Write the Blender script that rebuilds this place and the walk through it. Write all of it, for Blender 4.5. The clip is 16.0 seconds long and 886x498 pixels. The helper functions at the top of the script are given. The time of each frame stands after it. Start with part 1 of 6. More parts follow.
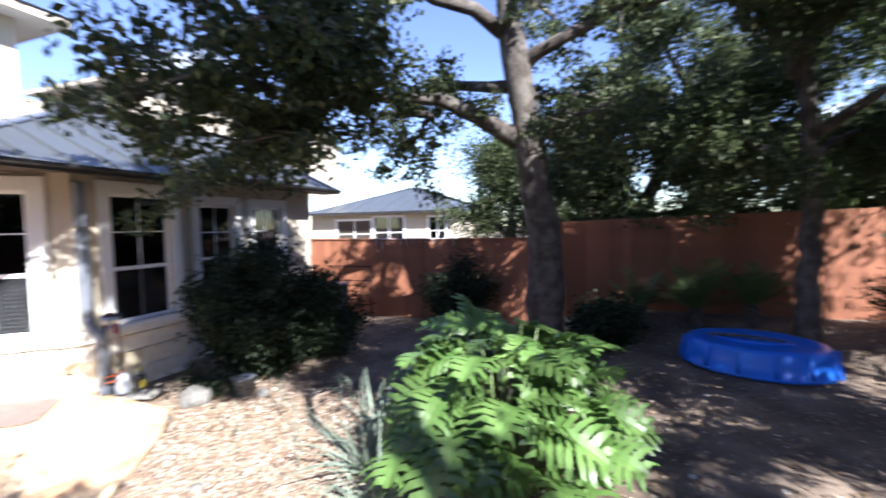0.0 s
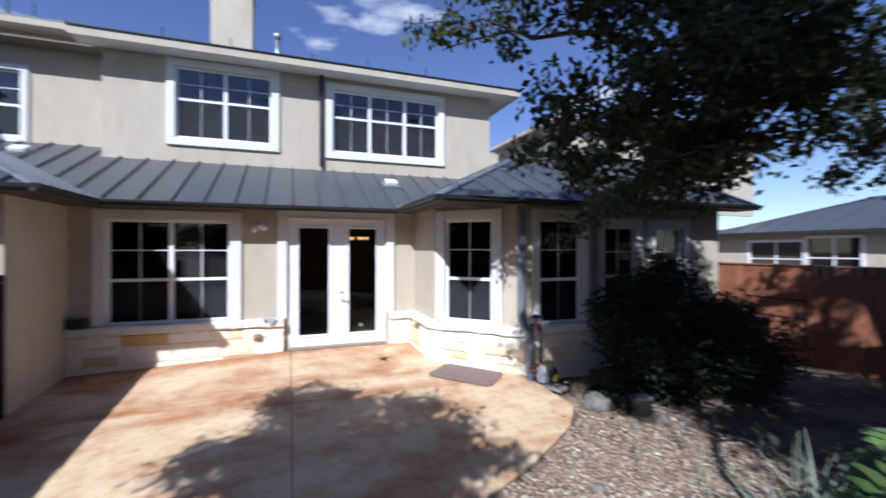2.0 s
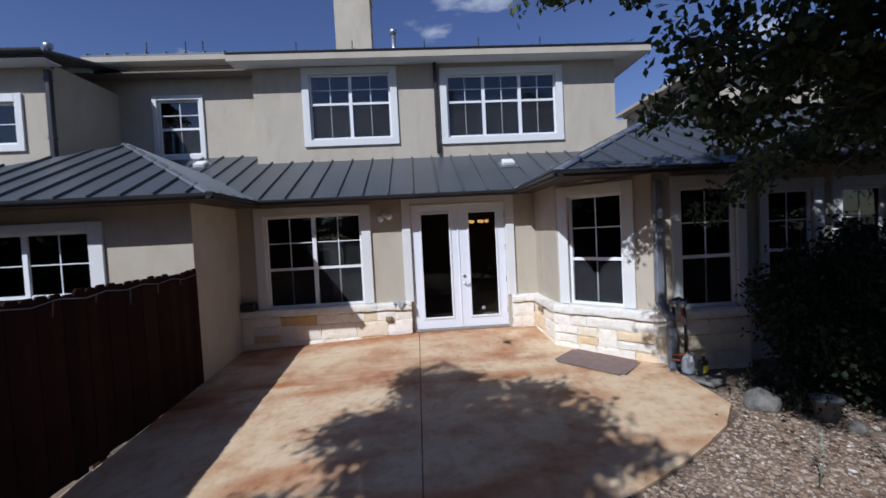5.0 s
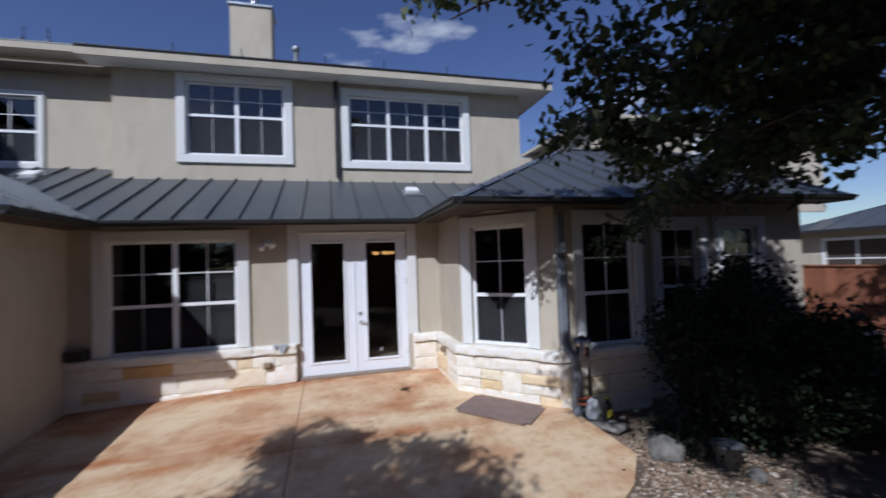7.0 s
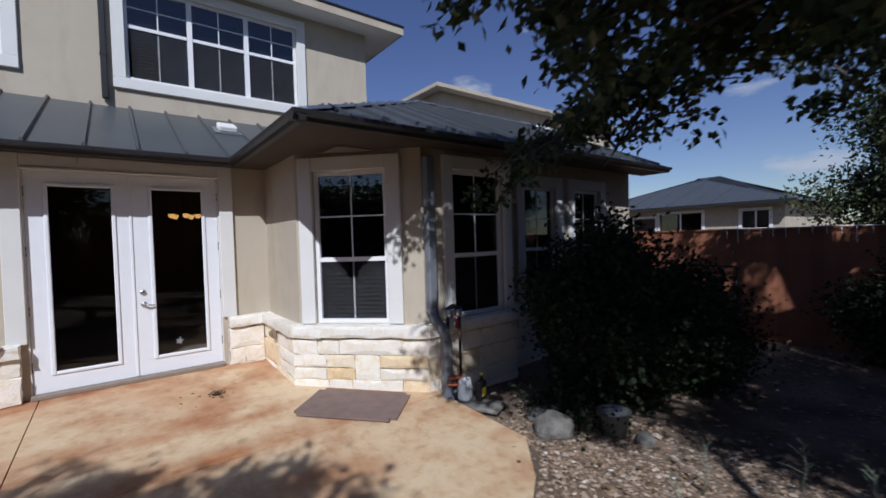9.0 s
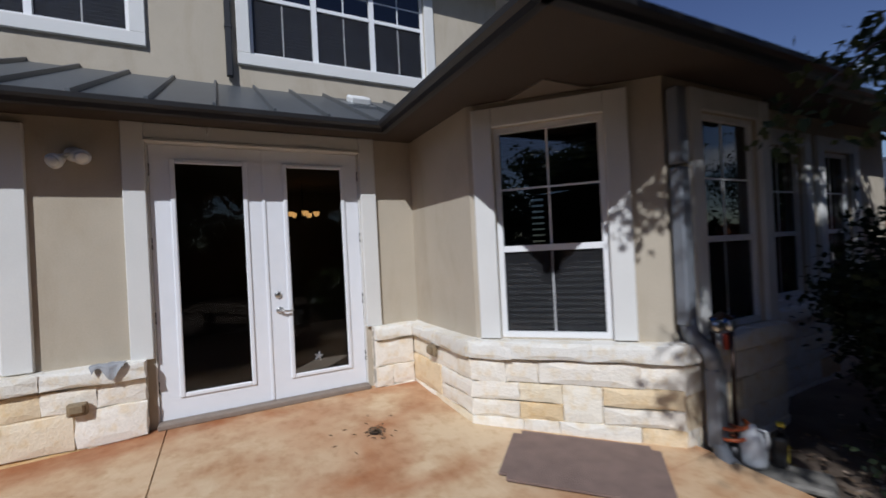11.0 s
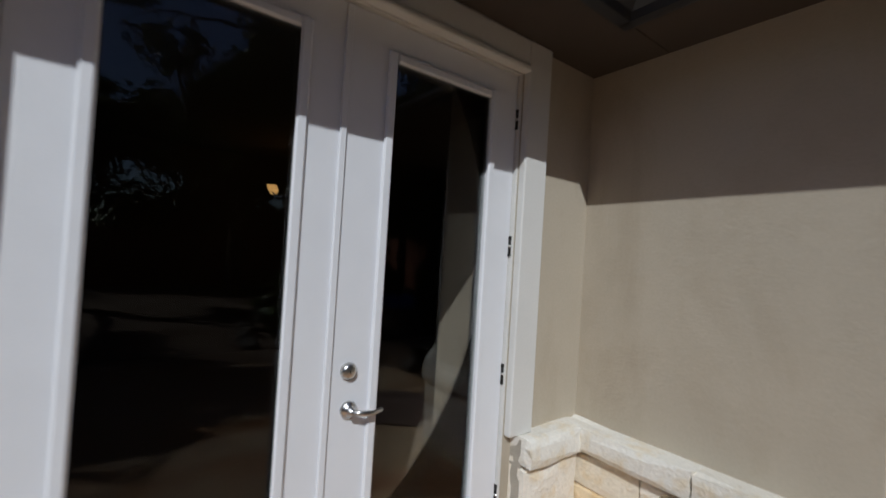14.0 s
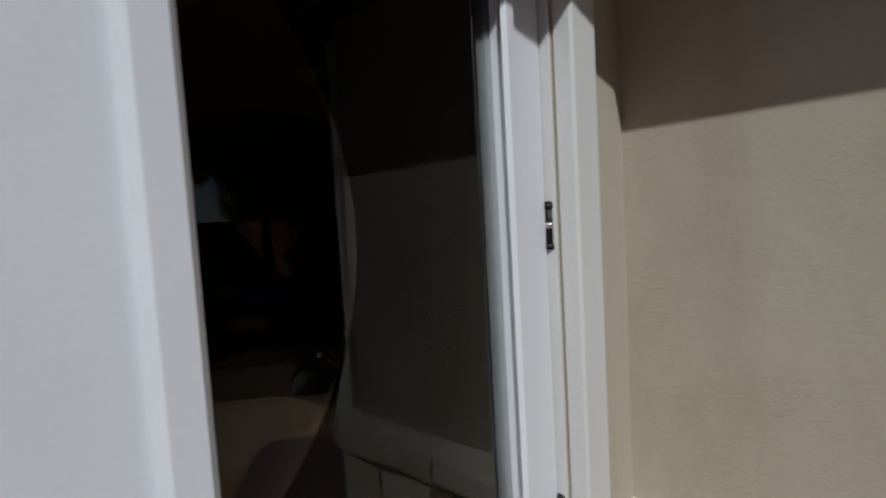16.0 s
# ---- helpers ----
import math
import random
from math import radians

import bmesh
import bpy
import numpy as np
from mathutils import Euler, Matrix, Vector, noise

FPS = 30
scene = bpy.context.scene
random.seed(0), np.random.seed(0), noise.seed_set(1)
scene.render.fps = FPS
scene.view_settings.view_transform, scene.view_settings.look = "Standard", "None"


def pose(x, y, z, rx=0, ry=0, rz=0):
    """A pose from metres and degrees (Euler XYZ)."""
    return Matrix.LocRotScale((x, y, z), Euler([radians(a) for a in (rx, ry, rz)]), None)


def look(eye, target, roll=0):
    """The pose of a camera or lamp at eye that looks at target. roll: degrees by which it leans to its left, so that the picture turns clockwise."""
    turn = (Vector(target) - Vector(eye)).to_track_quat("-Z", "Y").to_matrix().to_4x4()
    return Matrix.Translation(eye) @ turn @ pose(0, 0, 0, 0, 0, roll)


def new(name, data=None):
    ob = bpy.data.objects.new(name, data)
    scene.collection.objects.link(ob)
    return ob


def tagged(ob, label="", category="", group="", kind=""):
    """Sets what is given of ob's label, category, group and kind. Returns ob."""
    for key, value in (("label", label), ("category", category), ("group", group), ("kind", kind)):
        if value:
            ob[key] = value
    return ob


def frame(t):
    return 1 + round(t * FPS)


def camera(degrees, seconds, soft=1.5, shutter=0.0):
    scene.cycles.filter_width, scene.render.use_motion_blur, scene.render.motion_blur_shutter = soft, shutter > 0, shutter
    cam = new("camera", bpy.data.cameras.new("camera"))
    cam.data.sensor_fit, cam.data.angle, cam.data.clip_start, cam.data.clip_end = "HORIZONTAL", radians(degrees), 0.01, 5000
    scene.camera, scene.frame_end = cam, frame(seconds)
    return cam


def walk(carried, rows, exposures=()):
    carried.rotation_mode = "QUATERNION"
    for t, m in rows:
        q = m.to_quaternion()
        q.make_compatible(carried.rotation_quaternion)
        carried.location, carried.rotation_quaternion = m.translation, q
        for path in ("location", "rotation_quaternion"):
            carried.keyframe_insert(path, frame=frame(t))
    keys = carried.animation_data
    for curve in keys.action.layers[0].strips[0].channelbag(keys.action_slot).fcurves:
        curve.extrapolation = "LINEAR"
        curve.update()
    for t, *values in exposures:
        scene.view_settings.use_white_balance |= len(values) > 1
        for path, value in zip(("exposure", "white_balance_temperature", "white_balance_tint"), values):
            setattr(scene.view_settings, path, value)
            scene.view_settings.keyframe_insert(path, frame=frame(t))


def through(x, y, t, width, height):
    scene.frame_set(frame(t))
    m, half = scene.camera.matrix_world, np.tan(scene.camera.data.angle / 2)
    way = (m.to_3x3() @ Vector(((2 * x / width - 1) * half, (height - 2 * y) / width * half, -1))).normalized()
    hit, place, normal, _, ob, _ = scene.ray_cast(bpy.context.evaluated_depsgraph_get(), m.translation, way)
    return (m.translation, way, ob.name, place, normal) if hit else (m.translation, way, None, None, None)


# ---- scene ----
cam = camera(92.8, 16.0, soft=1.6, shutter=0.6)
PATH = [
    (0, (0.389, -0.731, 2.08), (-0.301, 1.143, 1.967), -1.0),
    (0.5, (0.366, -0.798, 2.121), (-0.743, 0.862, 1.993), -1.2),
    (1, (0.365, -0.808, 2.057), (-1.096, 0.555, 1.977), -1.1),
    (1.5, (0.355, -0.845, 2.047), (-1.356, 0.191, 2.012), -0.0),
    (2, (0.34, -0.889, 2.074), (-1.54, -0.204, 2.074), 0.1),
    (2.5, (0.32, -0.922, 2.117), (-1.66, -0.636, 2.124), 0.3),
    (3, (0.3, -0.905, 2.128), (-1.699, -0.931, 2.105), 1.1),
    (5.5, (0.144, -0.695, 2.092), (-1.848, -0.551, 2.0), -3.0),
    (6, (-0.009, -0.538, 2.113), (-2.0, -0.362, 2.037), -0.5),
    (6.5, (-0.226, -0.446, 2.095), (-2.209, -0.197, 2.038), -0.3),
    (7, (-0.471, -0.387, 2.079), (-2.403, 0.126, 2.14), -2.0),
    (7.5, (-0.687, -0.303, 1.994), (-2.511, 0.514, 2.076), -1.6),
    (8, (-1.031, -0.195, 1.937), (-2.727, 0.863, 1.955), 0.8),
    (8.5, (-1.384, -0.125, 1.881), (-2.987, 1.069, 1.838), -1.0),
    (9, (-1.785, -0.124, 1.778), (-3.372, 1.092, 1.726), -1.7),
    (9.5, (-2.232, -0.158, 1.67), (-3.886, 0.966, 1.62), -1.3),
    (10, (-2.672, -0.151, 1.591), (-4.431, 0.799, 1.606), -2.9),
    (12.5, (-5.134, -0.799, 1.599), (-6.92, 0.103, 1.597), -2.9),
    (13, (-5.585, -0.831, 1.612), (-7.307, 0.186, 1.636), -1.8),
    (13.5, (-6.039, -0.747, 1.649), (-7.705, 0.359, 1.649), -0.5),
    (14, (-6.502, -0.632, 1.695), (-8.099, 0.572, 1.728), 3.5),
    (14.5, (-6.879, -0.457, 1.731), (-8.283, 0.967, 1.68), 1.6),
    (15, (-7.145, -0.249, 1.759), (-8.523, 1.2, 1.765), -0.3),
    (15.5, (-7.451, -0.085, 1.761), (-8.665, 1.504, 1.749), -1.5),
    (16, (-7.653, 0.057, 1.781), (-8.827, 1.672, 1.662), -3.3),
]
walk(cam, [(t, look(eye, aim, roll)) for t, eye, aim, roll in PATH], exposures=[
    (0, 2.05, 5900, 12), (0.5, 2.0, 5900, 12), (1, 1.55, 5800, 12), (1.5, 0.98, 5500, 12), (2, 0.5, 5450, 12), (2.5, 0.28, 5450, 12), (3, 0.0, 5450, 12), (5.5, -0.2, 5450, 12), (7, -0.25, 5450, 12), (8, -0.3, 5600, 12), (10, -0.35, 5650, 12), (12.5, -0.85, 5800, 7), (14, -0.9, 5800, 7), (16, -1.05, 5800, 7)])

# ---- daylight: a high summer sun from the garden side, behind the walker's left ----
SUN = Vector((1.0, -0.83, 1.17)).normalized()
world = bpy.data.worlds.new("sky")
scene.world = world
world.use_nodes = True
wn = world.node_tree
wn.nodes.clear()
sky = wn.nodes.new("ShaderNodeTexSky")
sky.sky_type = "NISHITA"
sky.sun_disc = False
sky.sun_elevation = math.asin(SUN.z)
sky.sun_rotation = math.atan2(SUN.x, SUN.y)
sky.air_density, sky.dust_density, sky.ozone_density = 1.0, 0.2, 1.6
# scattered fair-weather clouds over the whole sky
tc = wn.nodes.new("ShaderNodeTexCoord")
mp = wn.nodes.new("ShaderNodeMapping")
mp.inputs["Scale"].default_value = (1.0, 1.0, 2.6)
mp.inputs["Location"].default_value = (0.62, 0.33, 0.05)
cl = wn.nodes.new("ShaderNodeTexNoise")
cl.inputs["Scale"].default_value, cl.inputs["Detail"].default_value, cl.inputs["Roughness"].default_value = 3.2, 7.0, 0.5
cr = wn.nodes.new("ShaderNodeValToRGB")
cr.color_ramp.elements[0].position, cr.color_ramp.elements[1].position = 0.615, 0.70
mix = wn.nodes.new("ShaderNodeMix")
mix.data_type = "RGBA"
mix.inputs["B"].default_value = (11.0, 11.3, 12.0, 1)
bg = wn.nodes.new("ShaderNodeBackground")
bg.inputs["Strength"].default_value = 0.052
wo = wn.nodes.new("ShaderNodeOutputWorld")
wn.links.new(tc.outputs["Generated"], mp.inputs["Vector"])
wn.links.new(mp.outputs["Vector"], cl.inputs["Vector"])
wn.links.new(cl.outputs["Fac"], cr.inputs["Fac"])
wn.links.new(cr.outputs["Color"], mix.inputs["Factor"])
hs_ = wn.nodes.new("ShaderNodeHueSaturation")
hs_.inputs["Hue"].default_value, hs_.inputs["Saturation"].default_value, hs_.inputs["Value"].default_value = 0.52, 1.06, 1.58
wn.links.new(sky.outputs["Color"], hs_.inputs["Color"])
wn.links.new(hs_.outputs["Color"], mix.inputs["A"])
wn.links.new(mix.outputs["Result"], bg.inputs["Color"])
wn.links.new(bg.outputs["Background"], wo.inputs["Surface"])

sun = new("sun", bpy.data.lights.new("sun", "SUN"))
sun.data.energy, sun.data.angle, sun.data.color = 5.0, radians(0.53), (1.0, 0.965, 0.91)
sun.matrix_basis = look(SUN * 40, (0, 0, 0))

# ---- materials ----
def mat(name, base, rough=0.6, metal=0.0, spread=0.12, scale=6.0, fine=90.0, bump=0.15, second=None, per_object=0.0, spec=0.5, detail=6.0, threshold=(0.35, 0.65), swirl=0.0, stretch=None, leafy=0.0):
    """A surface with stains at one scale, grain at another, and fine relief."""
    m = bpy.data.materials.new(name)
    m.use_nodes = True
    nt = m.node_tree
    b = nt.nodes["Principled BSDF"]
    b.inputs["Roughness"].default_value, b.inputs["Metallic"].default_value = rough, metal
    b.inputs["Specular IOR Level"].default_value = spec
    co = nt.nodes.new("ShaderNodeTexCoord")
    big = nt.nodes.new("ShaderNodeTexNoise")
    big.inputs["Scale"].default_value, big.inputs["Detail"].default_value = scale, detail
    small = nt.nodes.new("ShaderNodeTexNoise")
    small.inputs["Scale"].default_value, small.inputs["Detail"].default_value = fine, 3.0
    big.inputs["Distortion"].default_value = swirl
    for n in (big, small):
        nt.links.new(co.outputs["Object"], n.inputs["Vector"])
    if stretch:
        mp_ = nt.nodes.new("ShaderNodeMapping")
        mp_.inputs["Scale"].default_value, mp_.inputs["Rotation"].default_value = stretch, (0, 0, 0.35)
        nt.links.new(co.outputs["Object"], mp_.inputs["Vector"])
        nt.links.new(mp_.outputs["Vector"], big.inputs["Vector"])
    ramp = nt.nodes.new("ShaderNodeValToRGB")
    lo = second or tuple(c * (1 - spread) for c in base)
    ramp.color_ramp.elements[0].color, ramp.color_ramp.elements[1].color = (*lo, 1), (*base, 1)
    ramp.color_ramp.elements[0].position, ramp.color_ramp.elements[1].position = threshold
    nt.links.new(big.outputs["Fac"], ramp.inputs["Fac"])
    hsv = nt.nodes.new("ShaderNodeHueSaturation")
    grain = nt.nodes.new("ShaderNodeMapRange")
    grain.inputs["To Min"].default_value, grain.inputs["To Max"].default_value = 1 - spread, 1 + spread
    nt.links.new(small.outputs["Fac"], grain.inputs["Value"])
    value = grain.outputs["Result"]
    if per_object:
        info = nt.nodes.new("ShaderNodeObjectInfo")
        rng = nt.nodes.new("ShaderNodeMapRange")
        rng.inputs["To Min"].default_value, rng.inputs["To Max"].default_value = 1 - per_object, 1 + per_object
        nt.links.new(info.outputs["Random"], rng.inputs["Value"])
        mul = nt.nodes.new("ShaderNodeMath")
        mul.operation = "MULTIPLY"
        nt.links.new(value, mul.inputs[0])
        nt.links.new(rng.outputs["Result"], mul.inputs[1])
        value = mul.outputs["Value"]
    nt.links.new(value, hsv.inputs["Value"])
    nt.links.new(ramp.outputs["Color"], hsv.inputs["Color"])
    nt.links.new(hsv.outputs["Color"], b.inputs["Base Color"])
    if bump:
        bp = nt.nodes.new("ShaderNodeBump")
        bp.inputs["Strength"].default_value, bp.inputs["Distance"].default_value = bump, 0.01
        nt.links.new(small.outputs["Fac"], bp.inputs["Height"])
        nt.links.new(bp.outputs["Normal"], b.inputs["Normal"])
    if leafy:
        tl = nt.nodes.new("ShaderNodeBsdfTranslucent")
        ms = nt.nodes.new("ShaderNodeMixShader")
        ms.inputs["Fac"].default_value = leafy
        nt.links.new(hsv.outputs["Color"], tl.inputs["Color"])
        nt.links.new(b.outputs["BSDF"], ms.inputs[1])
        nt.links.new(tl.outputs["BSDF"], ms.inputs[2])
        nt.links.new(ms.outputs["Shader"], nt.nodes["Material Output"].inputs["Surface"])
    return m


def island_mat(name, stops, rough=0.5, spec=0.3, through=0.0, fine=40.0):
    """For joined small pieces: each one picks its colour from the stops."""
    m = bpy.data.materials.new(name)
    m.use_nodes = True
    nt = m.node_tree
    b = nt.nodes["Principled BSDF"]
    b.inputs["Roughness"].default_value, b.inputs["Specular IOR Level"].default_value = rough, spec
    geo = nt.nodes.new("ShaderNodeNewGeometry")
    ramp = nt.nodes.new("ShaderNodeValToRGB")
    while len(ramp.color_ramp.elements) < len(stops):
        ramp.color_ramp.elements.new(0.5)
    for e, (p, c) in zip(ramp.color_ramp.elements, stops):
        e.position, e.color = p, (*c, 1)
    nt.links.new(geo.outputs["Random Per Island"], ramp.inputs["Fac"])
    nt.links.new(ramp.outputs["Color"], b.inputs["Base Color"])
    if through:
        tl = nt.nodes.new("ShaderNodeBsdfTranslucent")
        ms = nt.nodes.new("ShaderNodeMixShader")
        ms.inputs["Fac"].default_value = through
        nt.links.new(ramp.outputs["Color"], tl.inputs["Color"])
        nt.links.new(b.outputs["BSDF"], ms.inputs[1])
        nt.links.new(tl.outputs["BSDF"], ms.inputs[2])
        nt.links.new(ms.outputs["Shader"], nt.nodes["Material Output"].inputs["Surface"])
    return m


def object_ramp_mat(name, stops, rough=0.8, spread=0.15, scale=9.0, fine=60.0, bump=0.6, distance=0.02):
    """For separate pieces: each object picks its colour from the stops, with stains and grain."""
    m = mat(name, (1, 1, 1), rough, spread=spread, scale=scale, fine=fine, bump=bump, second=(0.93, 0.86, 0.74), detail=8.0, threshold=(0.36, 0.5))
    nt = m.node_tree
    b = nt.nodes["Principled BSDF"]
    old = b.inputs["Base Color"].links[0].from_socket
    info = nt.nodes.new("ShaderNodeObjectInfo")
    ramp = nt.nodes.new("ShaderNodeValToRGB")
    while len(ramp.color_ramp.elements) < len(stops):
        ramp.color_ramp.elements.new(0.5)
    for e, (p, c) in zip(ramp.color_ramp.elements, stops):
        e.position, e.color = p, (*c, 1)
    mul = nt.nodes.new("ShaderNodeMix")
    mul.data_type, mul.blend_type = "RGBA", "MULTIPLY"
    mul.inputs["Factor"].default_value = 1.0
    nt.links.new(info.outputs["Random"], ramp.inputs["Fac"])
    nt.links.new(ramp.outputs["Color"], mul.inputs["A"])
    nt.links.new(old, mul.inputs["B"])
    nt.links.new(mul.outputs["Result"], b.inputs["Base Color"])
    return m


STUCCO = mat("stucco", (0.49, 0.43, 0.338), 0.92, spread=0.07, scale=1.3, fine=75, bump=0, spec=0.2)


def trowelled(m):
    """Trowel marks and sandy pits, strong in some patches and nearly smooth in others, with faint dirt."""
    nt = m.node_tree
    b = nt.nodes["Principled BSDF"]
    co = nt.nodes.new("ShaderNodeTexCoord")

    def field(scale, detail, rough, swirl, stretch=(1, 1, 1)):
        mp_ = nt.nodes.new("ShaderNodeMapping")
        mp_.inputs["Scale"].default_value = stretch
        nz = nt.nodes.new("ShaderNodeTexNoise")
        nz.inputs["Scale"].default_value, nz.inputs["Detail"].default_value = scale, detail
        nz.inputs["Roughness"].default_value, nz.inputs["Distortion"].default_value = rough, swirl
        nt.links.new(co.outputs["Object"], mp_.inputs["Vector"])
        nt.links.new(mp_.outputs["Vector"], nz.inputs["Vector"])
        return nz.outputs["Fac"]

    def span(value, lo, hi, a, z):
        rg = nt.nodes.new("ShaderNodeMapRange")
        for key, v in zip(("From Min", "From Max", "To Min", "To Max"), (lo, hi, a, z)):
            rg.inputs[key].default_value = v
        nt.links.new(value, rg.inputs["Value"])
        return rg.outputs["Result"]

    def times(a, c):
        mu = nt.nodes.new("ShaderNodeMath")
        mu.operation = "MULTIPLY"
        nt.links.new(a, mu.inputs[0])
        nt.links.new(c, mu.inputs[1])
        return mu.outputs["Value"]

    marks = times(span(field(34, 9, 0.72, 0.9, (1, 1, 1.5)), 0.42, 0.7, 0, 1), span(field(4.5, 4, 0.6, 0.4), 0.4, 0.66, 0.12, 1))
    bp_ = nt.nodes.new("ShaderNodeBump")
    bp_.inputs["Strength"].default_value, bp_.inputs["Distance"].default_value = 0.24, 0.005
    nt.links.new(marks, bp_.inputs["Height"])
    wave = nt.nodes.new("ShaderNodeBump")
    wave.inputs["Strength"].default_value, wave.inputs["Distance"].default_value = 0.35, 0.02
    nt.links.new(field(3.2, 3, 0.5, 0.3), wave.inputs["Height"])
    nt.links.new(wave.outputs["Normal"], bp_.inputs["Normal"])
    nt.links.new(bp_.outputs["Normal"], b.inputs["Normal"])
    old = b.inputs["Base Color"].links[0].from_socket
    dirt = nt.nodes.new("ShaderNodeMix")
    dirt.data_type, dirt.blend_type = "RGBA", "MULTIPLY"
    dirt.inputs["B"].default_value = (0.84, 0.80, 0.75, 1)
    nt.links.new(span(field(2.1, 8, 0.65, 0.5, (1, 1, 0.45)), 0.47, 0.72, 0, 0.8), dirt.inputs["Factor"])
    nt.links.new(old, dirt.inputs["A"])
    nt.links.new(dirt.outputs["Result"], b.inputs["Base Color"])


trowelled(STUCCO)
TRIM = mat("trim_paint", (0.70, 0.69, 0.66), 0.7, spread=0.05, scale=2.5, fine=120, bump=0.12, spec=0.3)
VINYL = mat("white_vinyl", (0.80, 0.80, 0.80), 0.4, spread=0.03, scale=4, fine=60, bump=0.03)
DOORPAINT = mat("door_paint", (0.78, 0.79, 0.82), 0.45, spread=0.03, scale=5, fine=200, bump=0.04)
ROOF = mat("standing_seam_metal", (0.10, 0.109, 0.118), 0.42, metal=0.35, spread=0.12, scale=0.9, fine=14, bump=0.03)
GUTTER = mat("dark_bronze_metal", (0.035, 0.035, 0.038), 0.42, metal=0.3, spread=0.1, scale=3, fine=30, bump=0.03)
FLASHING = mat("galvanised_metal", (0.42, 0.44, 0.46), 0.35, metal=0.8, spread=0.15, scale=5, fine=40, bump=0.04)
SOFFIT = mat("soffit_board", (0.062, 0.045, 0.033), 0.8, spread=0.08, scale=2, fine=70, bump=0.1)
CONCRETE = mat("stained_concrete", (0.63, 0.48, 0.305), 0.75, spread=0.06, scale=0.9, fine=70, bump=0.12, second=(0.42, 0.19, 0.08), detail=11, threshold=(0.34, 0.56), swirl=1.1, stretch=(1.0, 0.45, 1.0))


def stained(m, scale, colour, lo, hi, band=None):
    """Adds another, sharper set of stains to a surface."""
    nt = m.node_tree
    b = nt.nodes["Principled BSDF"]
    old = b.inputs["Base Color"].links[0].from_socket
    co = nt.nodes.new("ShaderNodeTexCoord")
    nz = nt.nodes.new("ShaderNodeTexNoise")
    nz.inputs["Scale"].default_value, nz.inputs["Detail"].default_value, nz.inputs["Roughness"].default_value = scale, 9.0, 0.62
    rg = nt.nodes.new("ShaderNodeMapRange")
    rg.inputs["From Min"].default_value, rg.inputs["From Max"].default_value = lo, hi
    mx = nt.nodes.new("ShaderNodeMix")
    mx.data_type, mx.blend_type = "RGBA", "MULTIPLY"
    mx.inputs["B"].default_value = (*colour, 1)
    nt.links.new(co.outputs["Object"], nz.inputs["Vector"])
    nt.links.new(nz.outputs["Fac"], rg.inputs["Value"])
    fac = rg.outputs["Result"]
    if band:
        # rust that has bled along a joint or a wall's foot: centre and half width in x
        sp = nt.nodes.new("ShaderNodeSeparateXYZ")
        nt.links.new(co.outputs["Object"], sp.inputs["Vector"])
        ab = nt.nodes.new("ShaderNodeMath")
        ab.operation, ab.inputs[1].default_value = "SUBTRACT", band[0]
        nt.links.new(sp.outputs["X"], ab.inputs[0])
        av = nt.nodes.new("ShaderNodeMath")
        av.operation = "ABSOLUTE"
        nt.links.new(ab.outputs["Value"], av.inputs[0])
        near_ = nt.nodes.new("ShaderNodeMapRange")
        near_.inputs["From Min"].default_value, near_.inputs["From Max"].default_value = band[1], 0.0
        nt.links.new(av.outputs["Value"], near_.inputs["Value"])
        both = nt.nodes.new("ShaderNodeMath")
        both.operation = "MULTIPLY"
        nt.links.new(fac, both.inputs[0])
        nt.links.new(near_.outputs["Result"], both.inputs[1])
        fac = both.outputs["Value"]
    nt.links.new(fac, mx.inputs["Factor"])
    nt.links.new(old, mx.inputs["A"])
    nt.links.new(mx.outputs["Result"], b.inputs["Base Color"])


stained(CONCRETE, 1.7, (0.66, 0.44, 0.30), 0.46, 0.74)
stained(CONCRETE, 9.0, (0.80, 0.70, 0.60), 0.5, 0.74)
stained(CONCRETE, 1.1, (0.62, 0.34, 0.19), 0.36, 0.60, (-5.52, 0.30))
stained(CONCRETE, 1.3, (0.66, 0.38, 0.22), 0.36, 0.62, (-7.85, 0.55))
WORNSILL = mat("weathered_threshold", (0.25, 0.2, 0.16), 0.7, spread=0.15, scale=9, fine=80, bump=0.2)
MORTAR = mat("mortar", (0.44, 0.40, 0.335), 0.95, spread=0.12, scale=12, fine=160, bump=0.5)
STONE = object_ramp_mat("limestone_block", [(0.0, (0.84, 0.79, 0.70)), (0.4, (0.76, 0.70, 0.60)), (0.55, (0.86, 0.81, 0.72)), (0.70, (0.80, 0.71, 0.54)), (0.82, (0.60, 0.38, 0.14)), (0.93, (0.74, 0.58, 0.36)), (1.0, (0.82, 0.74, 0.60))])
CAPSTONE = object_ramp_mat("limestone_cap", [(0.0, (0.74, 0.71, 0.65)), (0.6, (0.78, 0.75, 0.68)), (1.0, (0.70, 0.66, 0.58))])
FENCEWOOD = mat("red_brown_fence", (0.30, 0.115, 0.06), 0.75, spread=0.16, scale=2.2, fine=35, bump=0.3, per_object=0.16)
# dividing fence: the deep shade of its patio side is in the wood colour
SHADEDFENCE = mat("weathered_shaded_fence", (0.028, 0.011, 0.0075), 0.9, spec=0.12, spread=0.25, scale=3, fine=40, bump=0.4, per_object=0.25)
BARK = mat("oak_bark", (0.12, 0.104, 0.088), 0.95, spread=0.4, scale=5, fine=26, bump=1.0, second=(0.055, 0.043, 0.035), detail=9, threshold=(0.42, 0.6))
ROCK = mat("grey_rock", (0.21, 0.195, 0.17), 0.9, spread=0.25, scale=7, fine=40, bump=0.8, second=(0.10, 0.095, 0.085))
